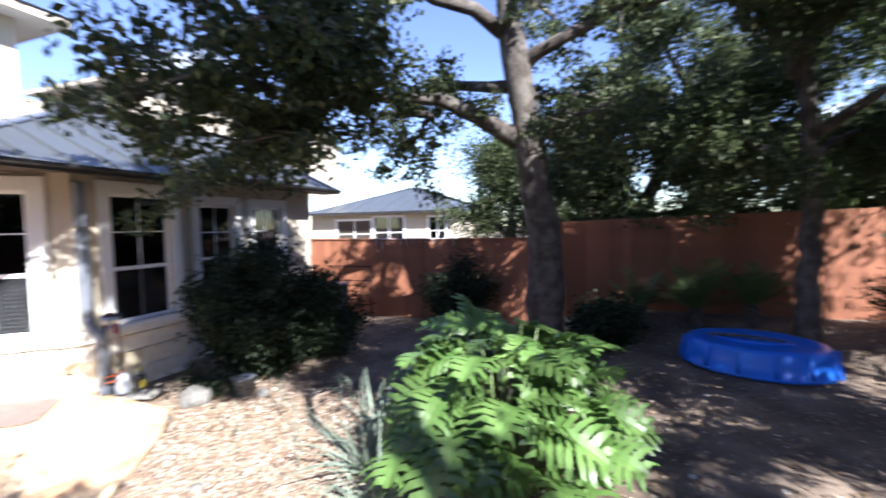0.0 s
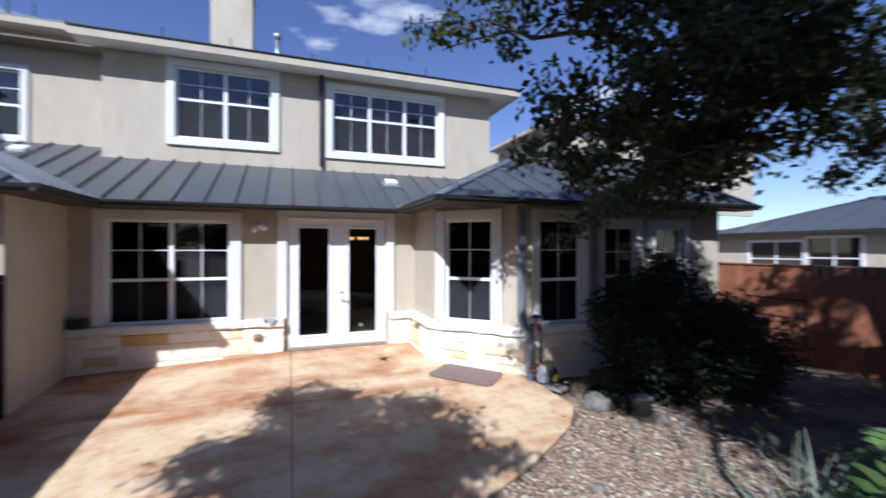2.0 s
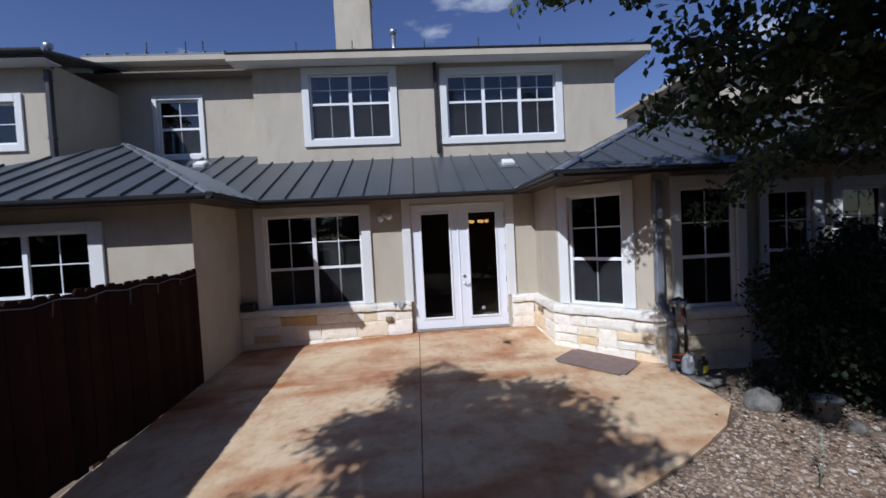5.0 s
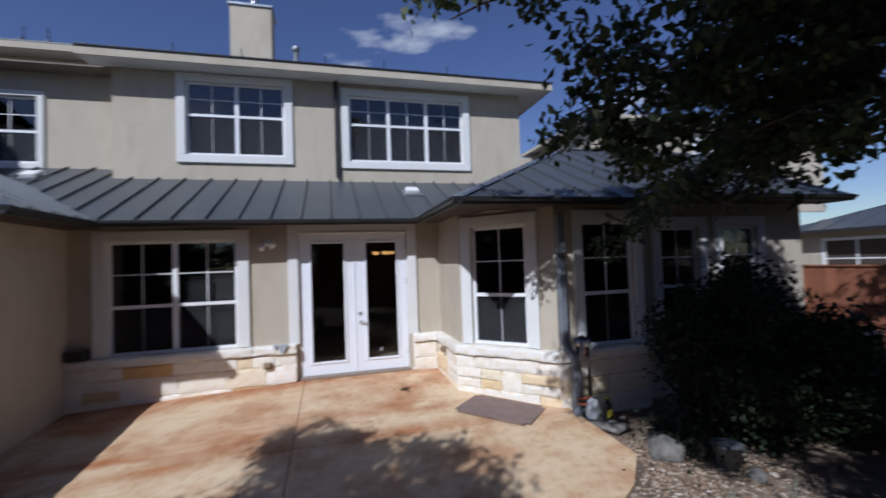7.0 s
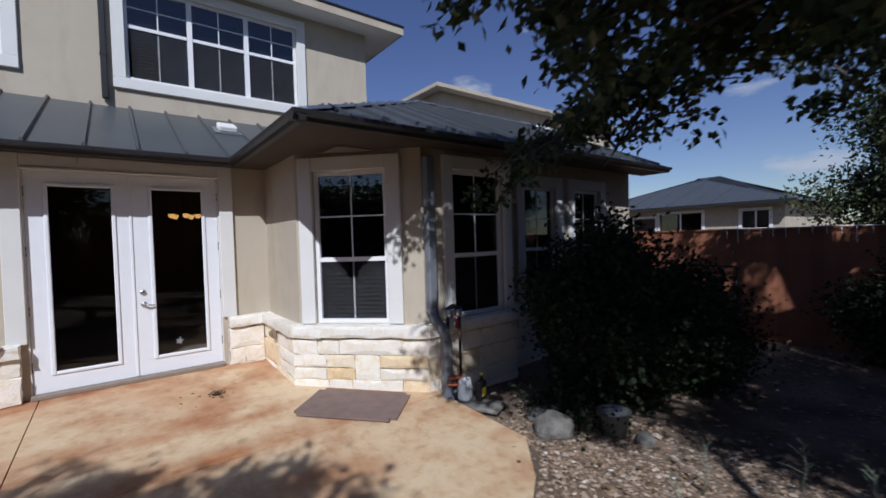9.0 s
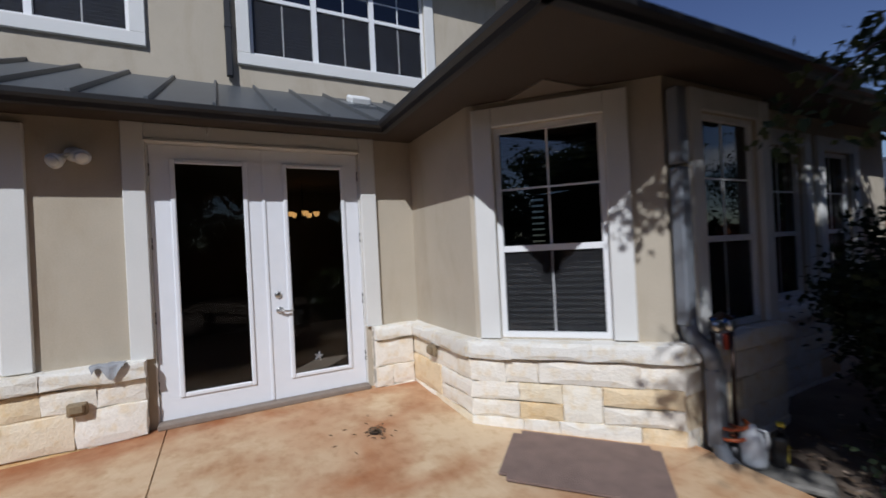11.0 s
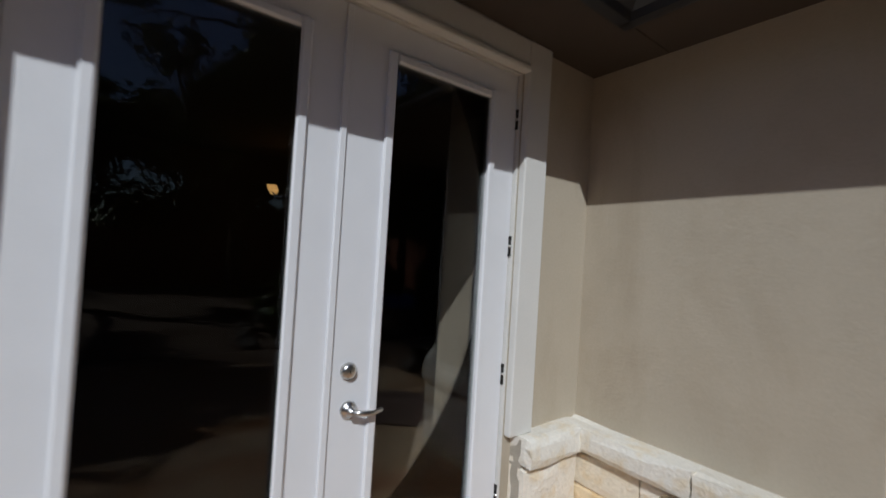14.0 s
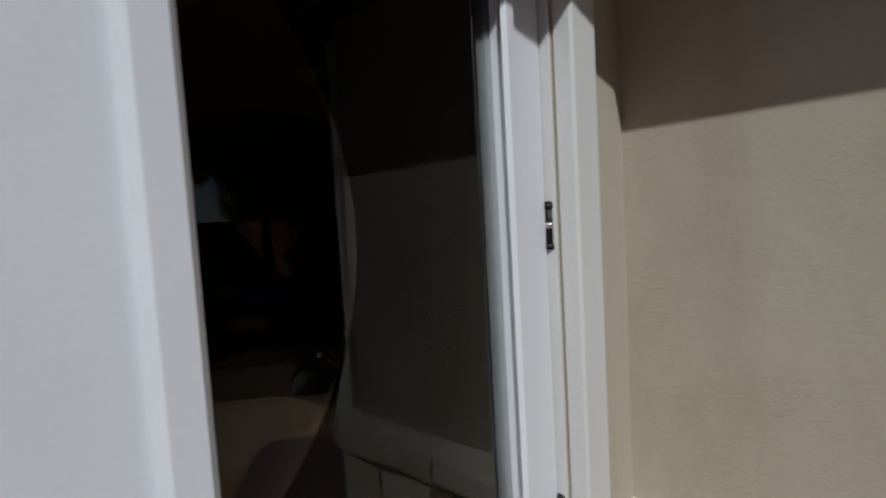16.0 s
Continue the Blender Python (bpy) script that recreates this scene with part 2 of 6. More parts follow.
GROUND = mat("leaf_littered_soil", (0.20, 0.15, 0.11), 0.95, spread=0.35, scale=1.4, fine=45, bump=0.8, second=(0.085, 0.06, 0.043), detail=8)
LEAF = island_mat("oak_leaf", [(0.0, (0.028, 0.040, 0.016)), (0.5, (0.054, 0.074, 0.027)), (0.85, (0.09, 0.115, 0.044)), (1.0, (0.15, 0.15, 0.075))], 0.55, 0.3, 0.3)
# oak leaf in paler greens, standing in for sun on the far crown
LIGHTLEAF = island_mat("brightened_oak_leaf", [(0.0, (0.03, 0.048, 0.015)), (0.5, (0.066, 0.10, 0.028)), (0.85, (0.11, 0.15, 0.05)), (1.0, (0.18, 0.19, 0.09))], 0.4, 0.5, 0.35)
SHRUBLEAF = island_mat("shrub_leaf", [(0.0, (0.009, 0.015, 0.007)), (0.7, (0.022, 0.034, 0.015)), (1.0, (0.04, 0.052, 0.026))], 0.65, 0.2, 0.08)
BROADLEAF = mat("philodendron_leaf", (0.10, 0.17, 0.045), 0.42, spread=0.2, scale=4, fine=30, bump=0.2, second=(0.05, 0.105, 0.02), per_object=0.45, leafy=0.25)
STALK = mat("green_stalk", (0.11, 0.16, 0.05), 0.5, spread=0.2, per_object=0.2)
BLADE = mat("grey_green_blade", (0.19, 0.23, 0.17), 0.5, spread=0.2, scale=5, per_object=0.25)
FROND = island_mat("palm_leaflet", [(0.0, (0.035, 0.075, 0.022)), (0.6, (0.08, 0.14, 0.04)), (1.0, (0.15, 0.21, 0.07))], 0.4, 0.5, 0.15)
PEBBLE = island_mat("pebbles", [(0.0, (0.13, 0.085, 0.055)), (0.4, (0.24, 0.165, 0.11)), (0.75, (0.33, 0.25, 0.18)), (0.96, (0.44, 0.37, 0.30)), (1.0, (0.62, 0.57, 0.50))], 0.85, 0.25)
LITTER = island_mat("dead_leaves", [(0.0, (0.10, 0.065, 0.04)), (0.6, (0.21, 0.145, 0.09)), (1.0, (0.34, 0.26, 0.18))], 0.8, 0.25, 0.1)
BLUE = mat("blue_pool_plastic", (0.03, 0.17, 0.72), 0.3, spread=0.08, scale=3, fine=20, bump=0.05)
PEWTER = mat("satin_nickel", (0.62, 0.61, 0.59), 0.28, metal=1.0, spread=0.05, fine=120, bump=0.02)
BLACK = mat("black_plastic", (0.015, 0.015, 0.016), 0.4, spread=0.1)
DARKMETAL = mat("dark_iron", (0.03, 0.028, 0.026), 0.5, metal=0.7)
GREYPIPE = mat("grey_painted_pipe", (0.185, 0.20, 0.225), 0.55, spread=0.12, scale=5)
BRONZE = mat("weathered_tan_cover", (0.27, 0.2, 0.115), 0.75, spread=0.25, scale=16, fine=90, bump=0.3)
RAG = mat("grey_cloth", (0.36, 0.37, 0.39), 0.95, spread=0.2, scale=14, fine=160, bump=0.4)
COPPER = mat("rusty_copper", (0.07, 0.045, 0.035), 0.5, metal=0.6, spread=0.25, scale=8)
REDPAINT = mat("red_paint", (0.45, 0.05, 0.025), 0.45)
ORANGE = mat("orange_plastic", (0.42, 0.10, 0.03), 0.45)
BLUEVALVE = mat("blue_enamel", (0.03, 0.12, 0.45), 0.4)
YELLOW = mat("yellow_label", (0.75, 0.62, 0.06), 0.5)
CLEARJUG = mat("cloudy_plastic", (0.55, 0.57, 0.60), 0.3, spread=0.1)
MAT = mat("doormat_fibre", (0.23, 0.16, 0.135), 0.95, spread=0.18, scale=7, fine=220, bump=0.7)
BUCKET = mat("galvanised_bucket", (0.36, 0.36, 0.35), 0.5, metal=0.5, spread=0.2, scale=6)
LAMPGLASS = mat("frosted_lamp_glass", (0.72, 0.70, 0.64), 0.3, spread=0.05)
# the gloom seen through the panes is put into this paint
ROOMWALL = mat("unlit_room_paint", (0.20, 0.165, 0.13), 0.85, spread=0.05)
ROOMFLOOR = mat("room_carpet", (0.30, 0.25, 0.20), 0.95, spread=0.1, fine=200)
ROOMTAN = mat("room_tan_paint", (0.66, 0.58, 0.46), 0.85, spread=0.04)
DARKWOOD = mat("dark_wood", (0.07, 0.04, 0.025), 0.5, spread=0.2, scale=6)
BLIND = mat("blind_slat", (0.42, 0.42, 0.41), 0.5, spread=0.03)
BULB = bpy.data.materials.new("warm_bulb")
BULB.use_nodes = True
BULB.node_tree.nodes["Principled BSDF"].inputs["Emission Color"].default_value = (1.0, 0.5, 0.14, 1)
BULB.node_tree.nodes["Principled BSDF"].inputs["Emission Strength"].default_value = 2.2


def glass_mat(name, tint, gloss):
    m = bpy.data.materials.new(name)
    m.use_nodes = True
    nt = m.node_tree
    nt.nodes.remove(nt.nodes["Principled BSDF"])
    tr = nt.nodes.new("ShaderNodeBsdfTransparent")
    tr.inputs["Color"].default_value = (*tint, 1)
    gl = nt.nodes.new("ShaderNodeBsdfGlossy")
    gl.inputs["Roughness"].default_value = 0.015
    fr = nt.nodes.new("ShaderNodeFresnel")
    fr.inputs["IOR"].default_value = gloss
    mx = nt.nodes.new("ShaderNodeMixShader")
    nt.links.new(fr.outputs["Fac"], mx.inputs["Fac"])
    nt.links.new(tr.outputs["BSDF"], mx.inputs[1])
    nt.links.new(gl.outputs["BSDF"], mx.inputs[2])
    nt.links.new(mx.outputs["Shader"], nt.nodes["Material Output"].inputs["Surface"])
    return m


GLASS = glass_mat("window_glass", (0.30, 0.31, 0.32), 1.9)
DOORGLASS = glass_mat("door_glass", (0.62, 0.625, 0.62), 1.48)


def screen_mat():
    m = bpy.data.materials.new("insect_screen")
    m.use_nodes = True
    nt = m.node_tree
    b = nt.nodes["Principled BSDF"]
    b.inputs["Base Color"].default_value, b.inputs["Roughness"].default_value = (0.022, 0.022, 0.025, 1), 0.8
    tr = nt.nodes.new("ShaderNodeBsdfTransparent")
    mx = nt.nodes.new("ShaderNodeMixShader")
    mx.inputs["Fac"].default_value = 0.28
    nt.links.new(tr.outputs["BSDF"], mx.inputs[1])
    nt.links.new(b.outputs["BSDF"], mx.inputs[2])
    nt.links.new(mx.outputs["Shader"], nt.nodes["Material Output"].inputs["Surface"])
    return m


SCREEN = screen_mat()

# ---- building helpers ----
def mesh_of(bm, name):
    me = bpy.data.meshes.new(name)
    bm.normal_update()
    bm.to_mesh(me)
    bm.free()
    return me


def put(name, bm, material, m=None, label="", category="", kind="", group=""):
    """A top-level mesh object."""
    me = mesh_of(bm, name)
    me.materials.append(material)
    ob = new(name, me)
    if m is not None:
        ob.matrix_basis = m
    return tagged(ob, label, category, group, kind)


def thing(name, label, category, m=None, group="", kind=""):
    ob = new(name)
    ob.empty_display_size = 0.1
    if m is not None:
        ob.matrix_basis = m
    return tagged(ob, label, category, group, kind)


def part(name, bm, material, parent, label="", m=None):
    me = mesh_of(bm, name)
    me.materials.append(material)
    return part_of(name, me, parent, label, m)


def part_of(name, me, parent, label="", m=None):
    ob = new(name, me)
    ob.parent = parent
    if m is not None:
        ob.matrix_basis = m
    return tagged(ob, label)


def add_box(bm, x0, x1, y0, y1, z0, z1, bevel=0.0):
    vs = [bm.verts.new(p) for p in ((x0, y0, z0), (x1, y0, z0), (x1, y1, z0), (x0, y1, z0), (x0, y0, z1), (x1, y0, z1), (x1, y1, z1), (x0, y1, z1))]
    fs = [bm.faces.new([vs[i] for i in f]) for f in ((3, 2, 1, 0), (4, 5, 6, 7), (0, 1, 5, 4), (1, 2, 6, 5), (2, 3, 7, 6), (3, 0, 4, 7))]
    if bevel:
        edges = list({e for f in fs for e in f.edges})
        bmesh.ops.bevel(bm, geom=edges, offset=bevel, segments=1, affect="EDGES")
    return bm


def box(x0, x1, y0, y1, z0, z1, bevel=0.0):
    return add_box(bmesh.new(), min(x0, x1), max(x0, x1), min(y0, y1), max(y0, y1), min(z0, z1), max(z0, z1), bevel)


def add_tube(bm, pts, radii, sides=8, cap=True):
    """A tube along points with a radius at each."""
    rings = []
    pts = [Vector(p) for p in pts]
    up = Vector((0.31, 0.17, 0.94))
    for i, p in enumerate(pts):
        d = (pts[min(i + 1, len(pts) - 1)] - pts[max(i - 1, 0)]).normalized()
        a = d.cross(up)
        if a.length < 1e-3:
            a = d.cross(Vector((1, 0, 0)))
        a.normalize()
        b = d.cross(a).normalized()
        r = radii[i] if hasattr(radii, "__len__") else radii
        rings.append([bm.verts.new(p + r * (math.cos(2 * math.pi * k / sides) * a + math.sin(2 * math.pi * k / sides) * b)) for k in range(sides)])
    for r0, r1 in zip(rings, rings[1:]):
        for k in range(sides):
            bm.faces.new((r0[k], r0[(k + 1) % sides], r1[(k + 1) % sides], r1[k])).smooth = True
    if cap:
        bm.faces.new(rings[0])
        bm.faces.new(rings[-1][::-1])
    bmesh.ops.recalc_face_normals(bm, faces=bm.faces[:])
    return bm


def tube(pts, radii, sides=8):
    return add_tube(bmesh.new(), pts, radii, sides)


def lathe(profile, sides=24, sx=1.0, sy=1.0):
    """A turned shape from (radius, height) pairs."""
    bm = bmesh.new()
    rings = []
    for r, z in profile:
        rings.append([bm.verts.new((max(r, 0.0005) * sx * math.cos(2 * math.pi * k / sides), max(r, 0.0005) * sy * math.sin(2 * math.pi * k / sides), z)) for k in range(sides)])
    for r0, r1 in zip(rings, rings[1:]):
        for k in range(sides):
            bm.faces.new((r0[k], r0[(k + 1) % sides], r1[(k + 1) % sides], r1[k])).smooth = True
    bm.faces.new(rings[0][::-1])
    bm.faces.new(rings[-1])
    bmesh.ops.recalc_face_normals(bm, faces=bm.faces[:])
    return bm


def slab(poly, thick):
    """A flat or sloping sheet of that thickness, its top through the points."""
    bm = bmesh.new()
    top = [bm.verts.new(p) for p in poly]
    low = [bm.verts.new((p[0], p[1], p[2] - thick)) for p in poly]
    n = len(poly)
    bm.faces.new(top)
    bm.faces.new(low[::-1])
    for i in range(n):
        bm.faces.new((top[i], low[i], low[(i + 1) % n], top[(i + 1) % n]))
    bmesh.ops.recalc_face_normals(bm, faces=bm.faces[:])
    return bm


def wall_mesh(u0, u1, z0, z1, thick, openings=()):
    """A wall along local x, its face at local y = 0 looking to +y, with openings (ua, ub, za, zb) through it."""
    us = sorted({u0, u1, *[v for o in openings for v in o[:2]]})
    zs = sorted({z0, z1, *[v for o in openings for v in o[2:]]})
    bm = bmesh.new()
    solid = {}
    for i in range(len(us) - 1):
        for j in range(len(zs) - 1):
            um, zm = (us[i] + us[i + 1]) / 2, (zs[j] + zs[j + 1]) / 2
            solid[i, j] = not any(a < um < b and c < zm < d for a, b, c, d in openings)

    def quad(*ps):
        bm.faces.new([bm.verts.new(p) for p in ps])

    for (i, j), full in solid.items():
        if not full:
            continue
        a, b, c, d = us[i], us[i + 1], zs[j], zs[j + 1]
        quad((b, 0, c), (a, 0, c), (a, 0, d), (b, 0, d))
        quad((a, -thick, c), (b, -thick, c), (b, -thick, d), (a, -thick, d))
        if not solid.get((i - 1, j)):
            quad((a, 0, c), (a, -thick, c), (a, -thick, d), (a, 0, d))
        if not solid.get((i + 1, j)):
            quad((b, -thick, c), (b, 0, c), (b, 0, d), (b, -thick, d))
        if not solid.get((i, j - 1)):
            quad((a, -thick, c), (a, 0, c), (b, 0, c), (b, -thick, c))
        if not solid.get((i, j + 1)):
            quad((a, 0, d), (a, -thick, d), (b, -thick, d), (b, 0, d))
    bmesh.ops.remove_doubles(bm, verts=bm.verts[:], dist=1e-5)
    return bm


def facing(x, y, yaw):
    """A pose whose local y looks out of a wall: yaw 0 is +y, -90 is +x, 180 is -y."""
    return pose(x, y, 0, 0, 0, yaw)

# ---- the house ----
EAVE, PITCH = 2.83, 0.46


def floor_z(x, y):
    """The patio falls away from the house, and towards the shaded side."""
    return max(0.01 + 0.045 * (-4.0 - x), -0.04) - 0.04 * max(0.0, -1.0 - y)


def window_set(name, m, u0, u1, z0, z1, units, wall, label, trim=0.18, sill=True, sash=0.42, upper=(2, 2), lower=(2, 1), blinds=True, trim_top=0.16, depth=0.06):
    """A window of several sashes in an opening, with its surround; local y looks out of the wall."""
    w = thing(name, label, "window", m, kind="structure")
    t0, t1 = u0 - trim, u1 + trim
    zt = z1 + trim_top
    part("trim_board", box(u1, t1, 0.0, 0.045, z0, zt, 0.006), TRIM, w)
    part("trim_board", box(t0, u0, 0.0, 0.045, z0, zt, 0.006), TRIM, w)
    part("trim_board", box(u0 + 0.001, u1 - 0.001, 0.0, 0.042, z1, zt, 0.006), TRIM, w)
    if sill:
        part("sill", box(t0, t1, -0.01, 0.05, z0 - trim, z0 - 0.001, 0.006), TRIM, w)
    fr = 0.045
    frame_bm = box(u0, u1, -depth - 0.03, -depth + 0.03, z0, z0 + fr)
    add_box(frame_bm, u0, u1, -depth - 0.03, -depth + 0.03, z1 - fr, z1)
    step = (u1 - u0) / units
    for k in range(units + 1):
        c = u0 + k * step
        a, b = (c, c + fr) if k == 0 else ((c - fr, c) if k == units else (c - fr * 0.8, c + fr * 0.8))
        add_box(frame_bm, a, b, -depth - 0.029, -depth + 0.029, z0 + fr, z1 - fr)
    part("window_frame", frame_bm, VINYL, w)
    zm = z0 + sash * (z1 - z0) if lower else None
    for k in range(units):
        a, b = u0 + k * step + fr, u0 + (k + 1) * step - fr
        zb, ze = z0 + fr, z1 - fr
        if lower:
            part("meeting_rail", box(a, b, -depth - 0.02, -depth + 0.02, zm - 0.025, zm + 0.025), VINYL, w)
        halves = [((zm + 0.025) if lower else zb, ze, upper)] + ([(zb, zm - 0.025, lower)] if lower else [])
        for i, (c, d, (nx, nz)) in enumerate(halves):
            off = -depth - (0.012 if i else 0.004)
            pane = part("pane", box(a, b, off - 0.003, off, c, d), GLASS, w)
            pane.visible_shadow = False
            bars = bmesh.new()
            for q in range(1, nx):
                x = a + (b - a) * q / nx
                add_box(bars, x - 0.008, x + 0.008, off - 0.012, off + 0.006, c, d)
            for q in range(1, nz):
                z = c + (d - c) * q / nz
                add_box(bars, a, b, off - 0.011, off + 0.005, z - 0.008, z + 0.008)
            if bars.verts:
                part("muntin", bars, VINYL, w)
            else:
                bars.free()
            if i:
                part("insect_screen", box(a, b, off + 0.012, off + 0.0125, c, d), SCREEN, w).visible_shadow = False
        if blinds:
            bl = bmesh.new()
            z = zb + 0.02
            while z < ze:
                add_box(bl, a, b, -depth - 0.13, -depth - 0.085, z, z + 0.004)
                z += 0.05
            for v in bl.verts:
                v.co.z += (v.co.y + depth + 0.11) * -0.75
            part("blind", bl, BLIND, w)
    return w


def wall(name, x, y, yaw, u0, u1, z0, z1, openings=(), thick=0.2, label="tan stucco house wall", material=None):
    ob = put(name, wall_mesh(u0, u1, z0, z1, thick, openings), material or STUCCO, facing(x, y, yaw), label, "wall", "structure")
    return ob


# Along a wall that faces +x (yaw -90) local x runs to -y, so u = -y.
M = facing(-7.98, 0, -90)
W1 = (1.87, 3.69, 0.81, 2.56)
DOOR = (-0.925, 0.925, 0.17, 2.66)
wall("wall_main", -7.98, 0, -90, -1.52, 4.19, -0.3, 2.8, [W1, DOOR])
window_set("window_1", M, *W1, 2, None, "wide white twin sash window with pale surround above stone base", sill=False)

# the chamfered corner room
A = facing(0, 1.52, 180)
wall("wall_side", 0, 1.52, 180, 6.73, 7.98, -0.3, 2.8)
BA, BB = Vector((-6.73, 1.52, 0)), Vector((-5.655, 2.565, 0))
BYAW = math.degrees(math.atan2(BB.y - BA.y, BB.x - BA.x)) + 180
BL = (BB - BA).length
BM = facing(BA.x, BA.y, BYAW)
WB = (-1.09, -0.22, 0.83, 2.58)
wall("wall_chamfer", BA.x, BA.y, BYAW, -BL, 0.0, -0.3, 2.8, [WB])
window_set("window_2", BM, *WB, 1, None, "tall white sash window with pale surround above limestone base", sill=False, trim=0.17)
WC = (-3.82, -2.98, 0.83, 2.58)
wall("wall_garden", -5.655, 0, -90, -3.95, -2.565, -0.3, 2.8, [WC])
window_set("window_3", facing(-5.655, 0, -90), *WC, 1, None, "tall white sash window in shaded stucco wall", sill=False, trim=0.14)
WD, WE = (-5.3, -4.55, 0.9, 2.5), (-6.5, -5.75, 0.9, 2.5)
wall("wall_garden_far", -5.95, 0, -90, -7.5, -3.95, -0.3, 2.9, [WD, WE])
window_set("window_4", facing(-5.95, 0, -90), *WD, 1, None, "white sash window in shaded garden wall", trim=0.15)
window_set("window_5", facing(-5.95, 0, -90), *WE, 1, None, "white sash window in shaded garden wall", trim=0.15)
wall("wall_end", 0, 7.5, 0, -12.5, -6.15, -0.3, 2.9)

# the neighbour's wing beyond the dividing fence
wall("wall_wing_side", 0, -4.19, 0, -8.18, -6.58, -0.3, 2.76)
WL = (5.68, 7.6, 0.75, 2.4)
wall("wall_wing", -6.38, 0, -90, 4.19, 9.6, -0.3, 2.76, [WL])
wall("wall_wing_end", 0, -9.4, 180, 6.58, 8.5, -0.3, 2.76)
wall("wall_neighbour_lower", -8.5, 0, -90, 9.6, 14.0, -0.3, 3.0)
window_set("window_6", facing(-6.38, 0, -90), *WL, 2, None, "white twin sash window behind the dividing fence", trim=0.21, trim_top=0.13)

# upper storey
U1, U2 = (1.26, 3.12, 4.39, 5.88), (-2.67, -0.06, 4.34, 5.79)
wall("wall_upper", -9.81, 0, -90, -4.12, 4.38, 3.0, 6.12, [U1, U2])
UM = facing(-9.81, 0, -90)
window_set("window_7", UM, *U1, 2, None, "white twin sash window of the upper storey", trim=0.16, sash=0.55)
window_set("window_8", UM, *U2, 3, None, "white triple sash window of the upper storey", trim=0.16, sash=0.57)
wall("wall_upper_end", 0, 4.12, 0, -16.0, -10.01, 3.0, 6.12)
wall("wall_upper_return", 0, -4.38, 180, 10.01, 10.7, 3.0, 6.12)
U0 = (5.93, 6.91, 4.3, 5.63)
wall("wall_upper_recess", -10.5, 0, -90, 4.38, 8.3, 3.0, 6.44, [U0])
window_set("window_9", facing(-10.5, 0, -90), *U0, 1, None, "narrow white sash window of the recessed upper wall", trim=0.11, sash=0.48, trim_top=0.11)
N1, N2 = (8.4, 9.36, 4.22, 5.03), (9.66, 10.6, 4.22, 5.03)
wall("wall_neighbour_upper", -8.5, 0, -90, 7.8, 14.0, 3.0, 5.7, [N1, N2])
window_set("window_10", facing(-8.5, 0, -90), *N1, 1, None, "small white four-light window of neighbouring upper wall", trim=0.14, lower=None, blinds=False)
window_set("window_11", facing(-8.5, 0, -90), *N2, 1, None, "small white four-light window of neighbouring upper wall", trim=0.14, lower=None, blinds=False)
wall("wall_neighbour_return", 0, -7.8, 0, -10.7, -8.7, 3.0, 5.8)
wall("wall_back", -16.0, 0, 90, -14.0, 7.5, -0.3, 6.12)
wall("wall_far_left", 0, -14.0, 180, 8.5, 16.0, -0.3, 5.85)

# rooms behind the panes; dark walls and ceilings stand in for unlit interiors
put("floor_inside", box(-15.8, -8.2, -13.8, 7.3, 0.05, 0.16), ROOMFLOOR, None, "beige carpet inside the house", "floor", "structure")
put("floor_inside_bay", box(-8.2, -6.2, 2.6, 7.3, 0.03, 0.155), ROOMFLOOR, None, "beige carpet inside the bay", "floor", "structure")
put("ceiling", box(-15.8, -8.2, -13.8, 7.3, 2.95, 3.0), ROOMWALL, None, "darkened ceiling of the ground floor", "ceiling", "structure")
put("ceiling_bay", box(-8.2, -6.0, 1.75, 7.3, 2.78, 2.82), ROOMWALL, None, "darkened ceiling of the corner room", "ceiling", "structure")
put("ceiling_upper", box(-15.8, -10.05, -13.8, 4.0, 6.13, 6.16), ROOMWALL, None, "darkened ceiling of the upper storey", "ceiling", "structure")
put("wall_room", box(-8.77, -8.19, 1.08, 1.26, 0.162, 2.94), ROOMTAN, None, "tan inner partition wall beside the door", "wall", "structure")
put("baseboard", box(-8.785, -8.195, 1.062, 1.078, 0.163, 0.30, 0.004), DARKWOOD, None, "dark wooden baseboard along the partition", "baseboard", "structure")
put("wall_room_back", box(-13.1, -13.0, -13.8, 7.3, 0.15, 2.95), ROOMWALL, None, "darkened back wall of the living room", "wall", "structure")

# ---- roofs ----
def roof(name, label, planes, seams, ridges=()):
    r = thing(name, label, "roof", kind="structure")
    for poly in planes:
        part("roof_panel", slab(poly, 0.04), ROOF, r)
    for a, b in seams:
        part("seam", ribbon(a, b, 0.035, 0.045), ROOF, r)
    for a, b in ridges:
        part("ridge_cap", ribbon(a, b, 0.16, 0.03), FLASHING if "bright" in label else ROOF, r)
    return r


def ribbon(a, b, w, h):
    """A raised strip from a to b lying on a slope."""
    a, b = Vector(a), Vector(b)
    d = (b - a).normalized()
    s = d.cross(Vector((0, 0, 1))).normalized() * (w / 2)
    bm = bmesh.new()
    up = Vector((0, 0, h))
    vs = [bm.verts.new(p) for p in (a - s, a + s, b + s, b - s, a - s * 0.7 + up, a + s * 0.7 + up, b + s * 0.7 + up, b - s * 0.7 + up)]
    for f in ((3, 2, 1, 0), (4, 5, 6, 7), (0, 1, 5, 4), (1, 2, 6, 5), (2, 3, 7, 6), (3, 0, 4, 7)):
        bm.faces.new([vs[i] for i in f])
    bmesh.ops.recalc_face_normals(bm, faces=bm.faces[:])
    return bm


def on_front(x, y, x0=-7.5):
    return (x, y, EAVE + PITCH * (x0 - x))


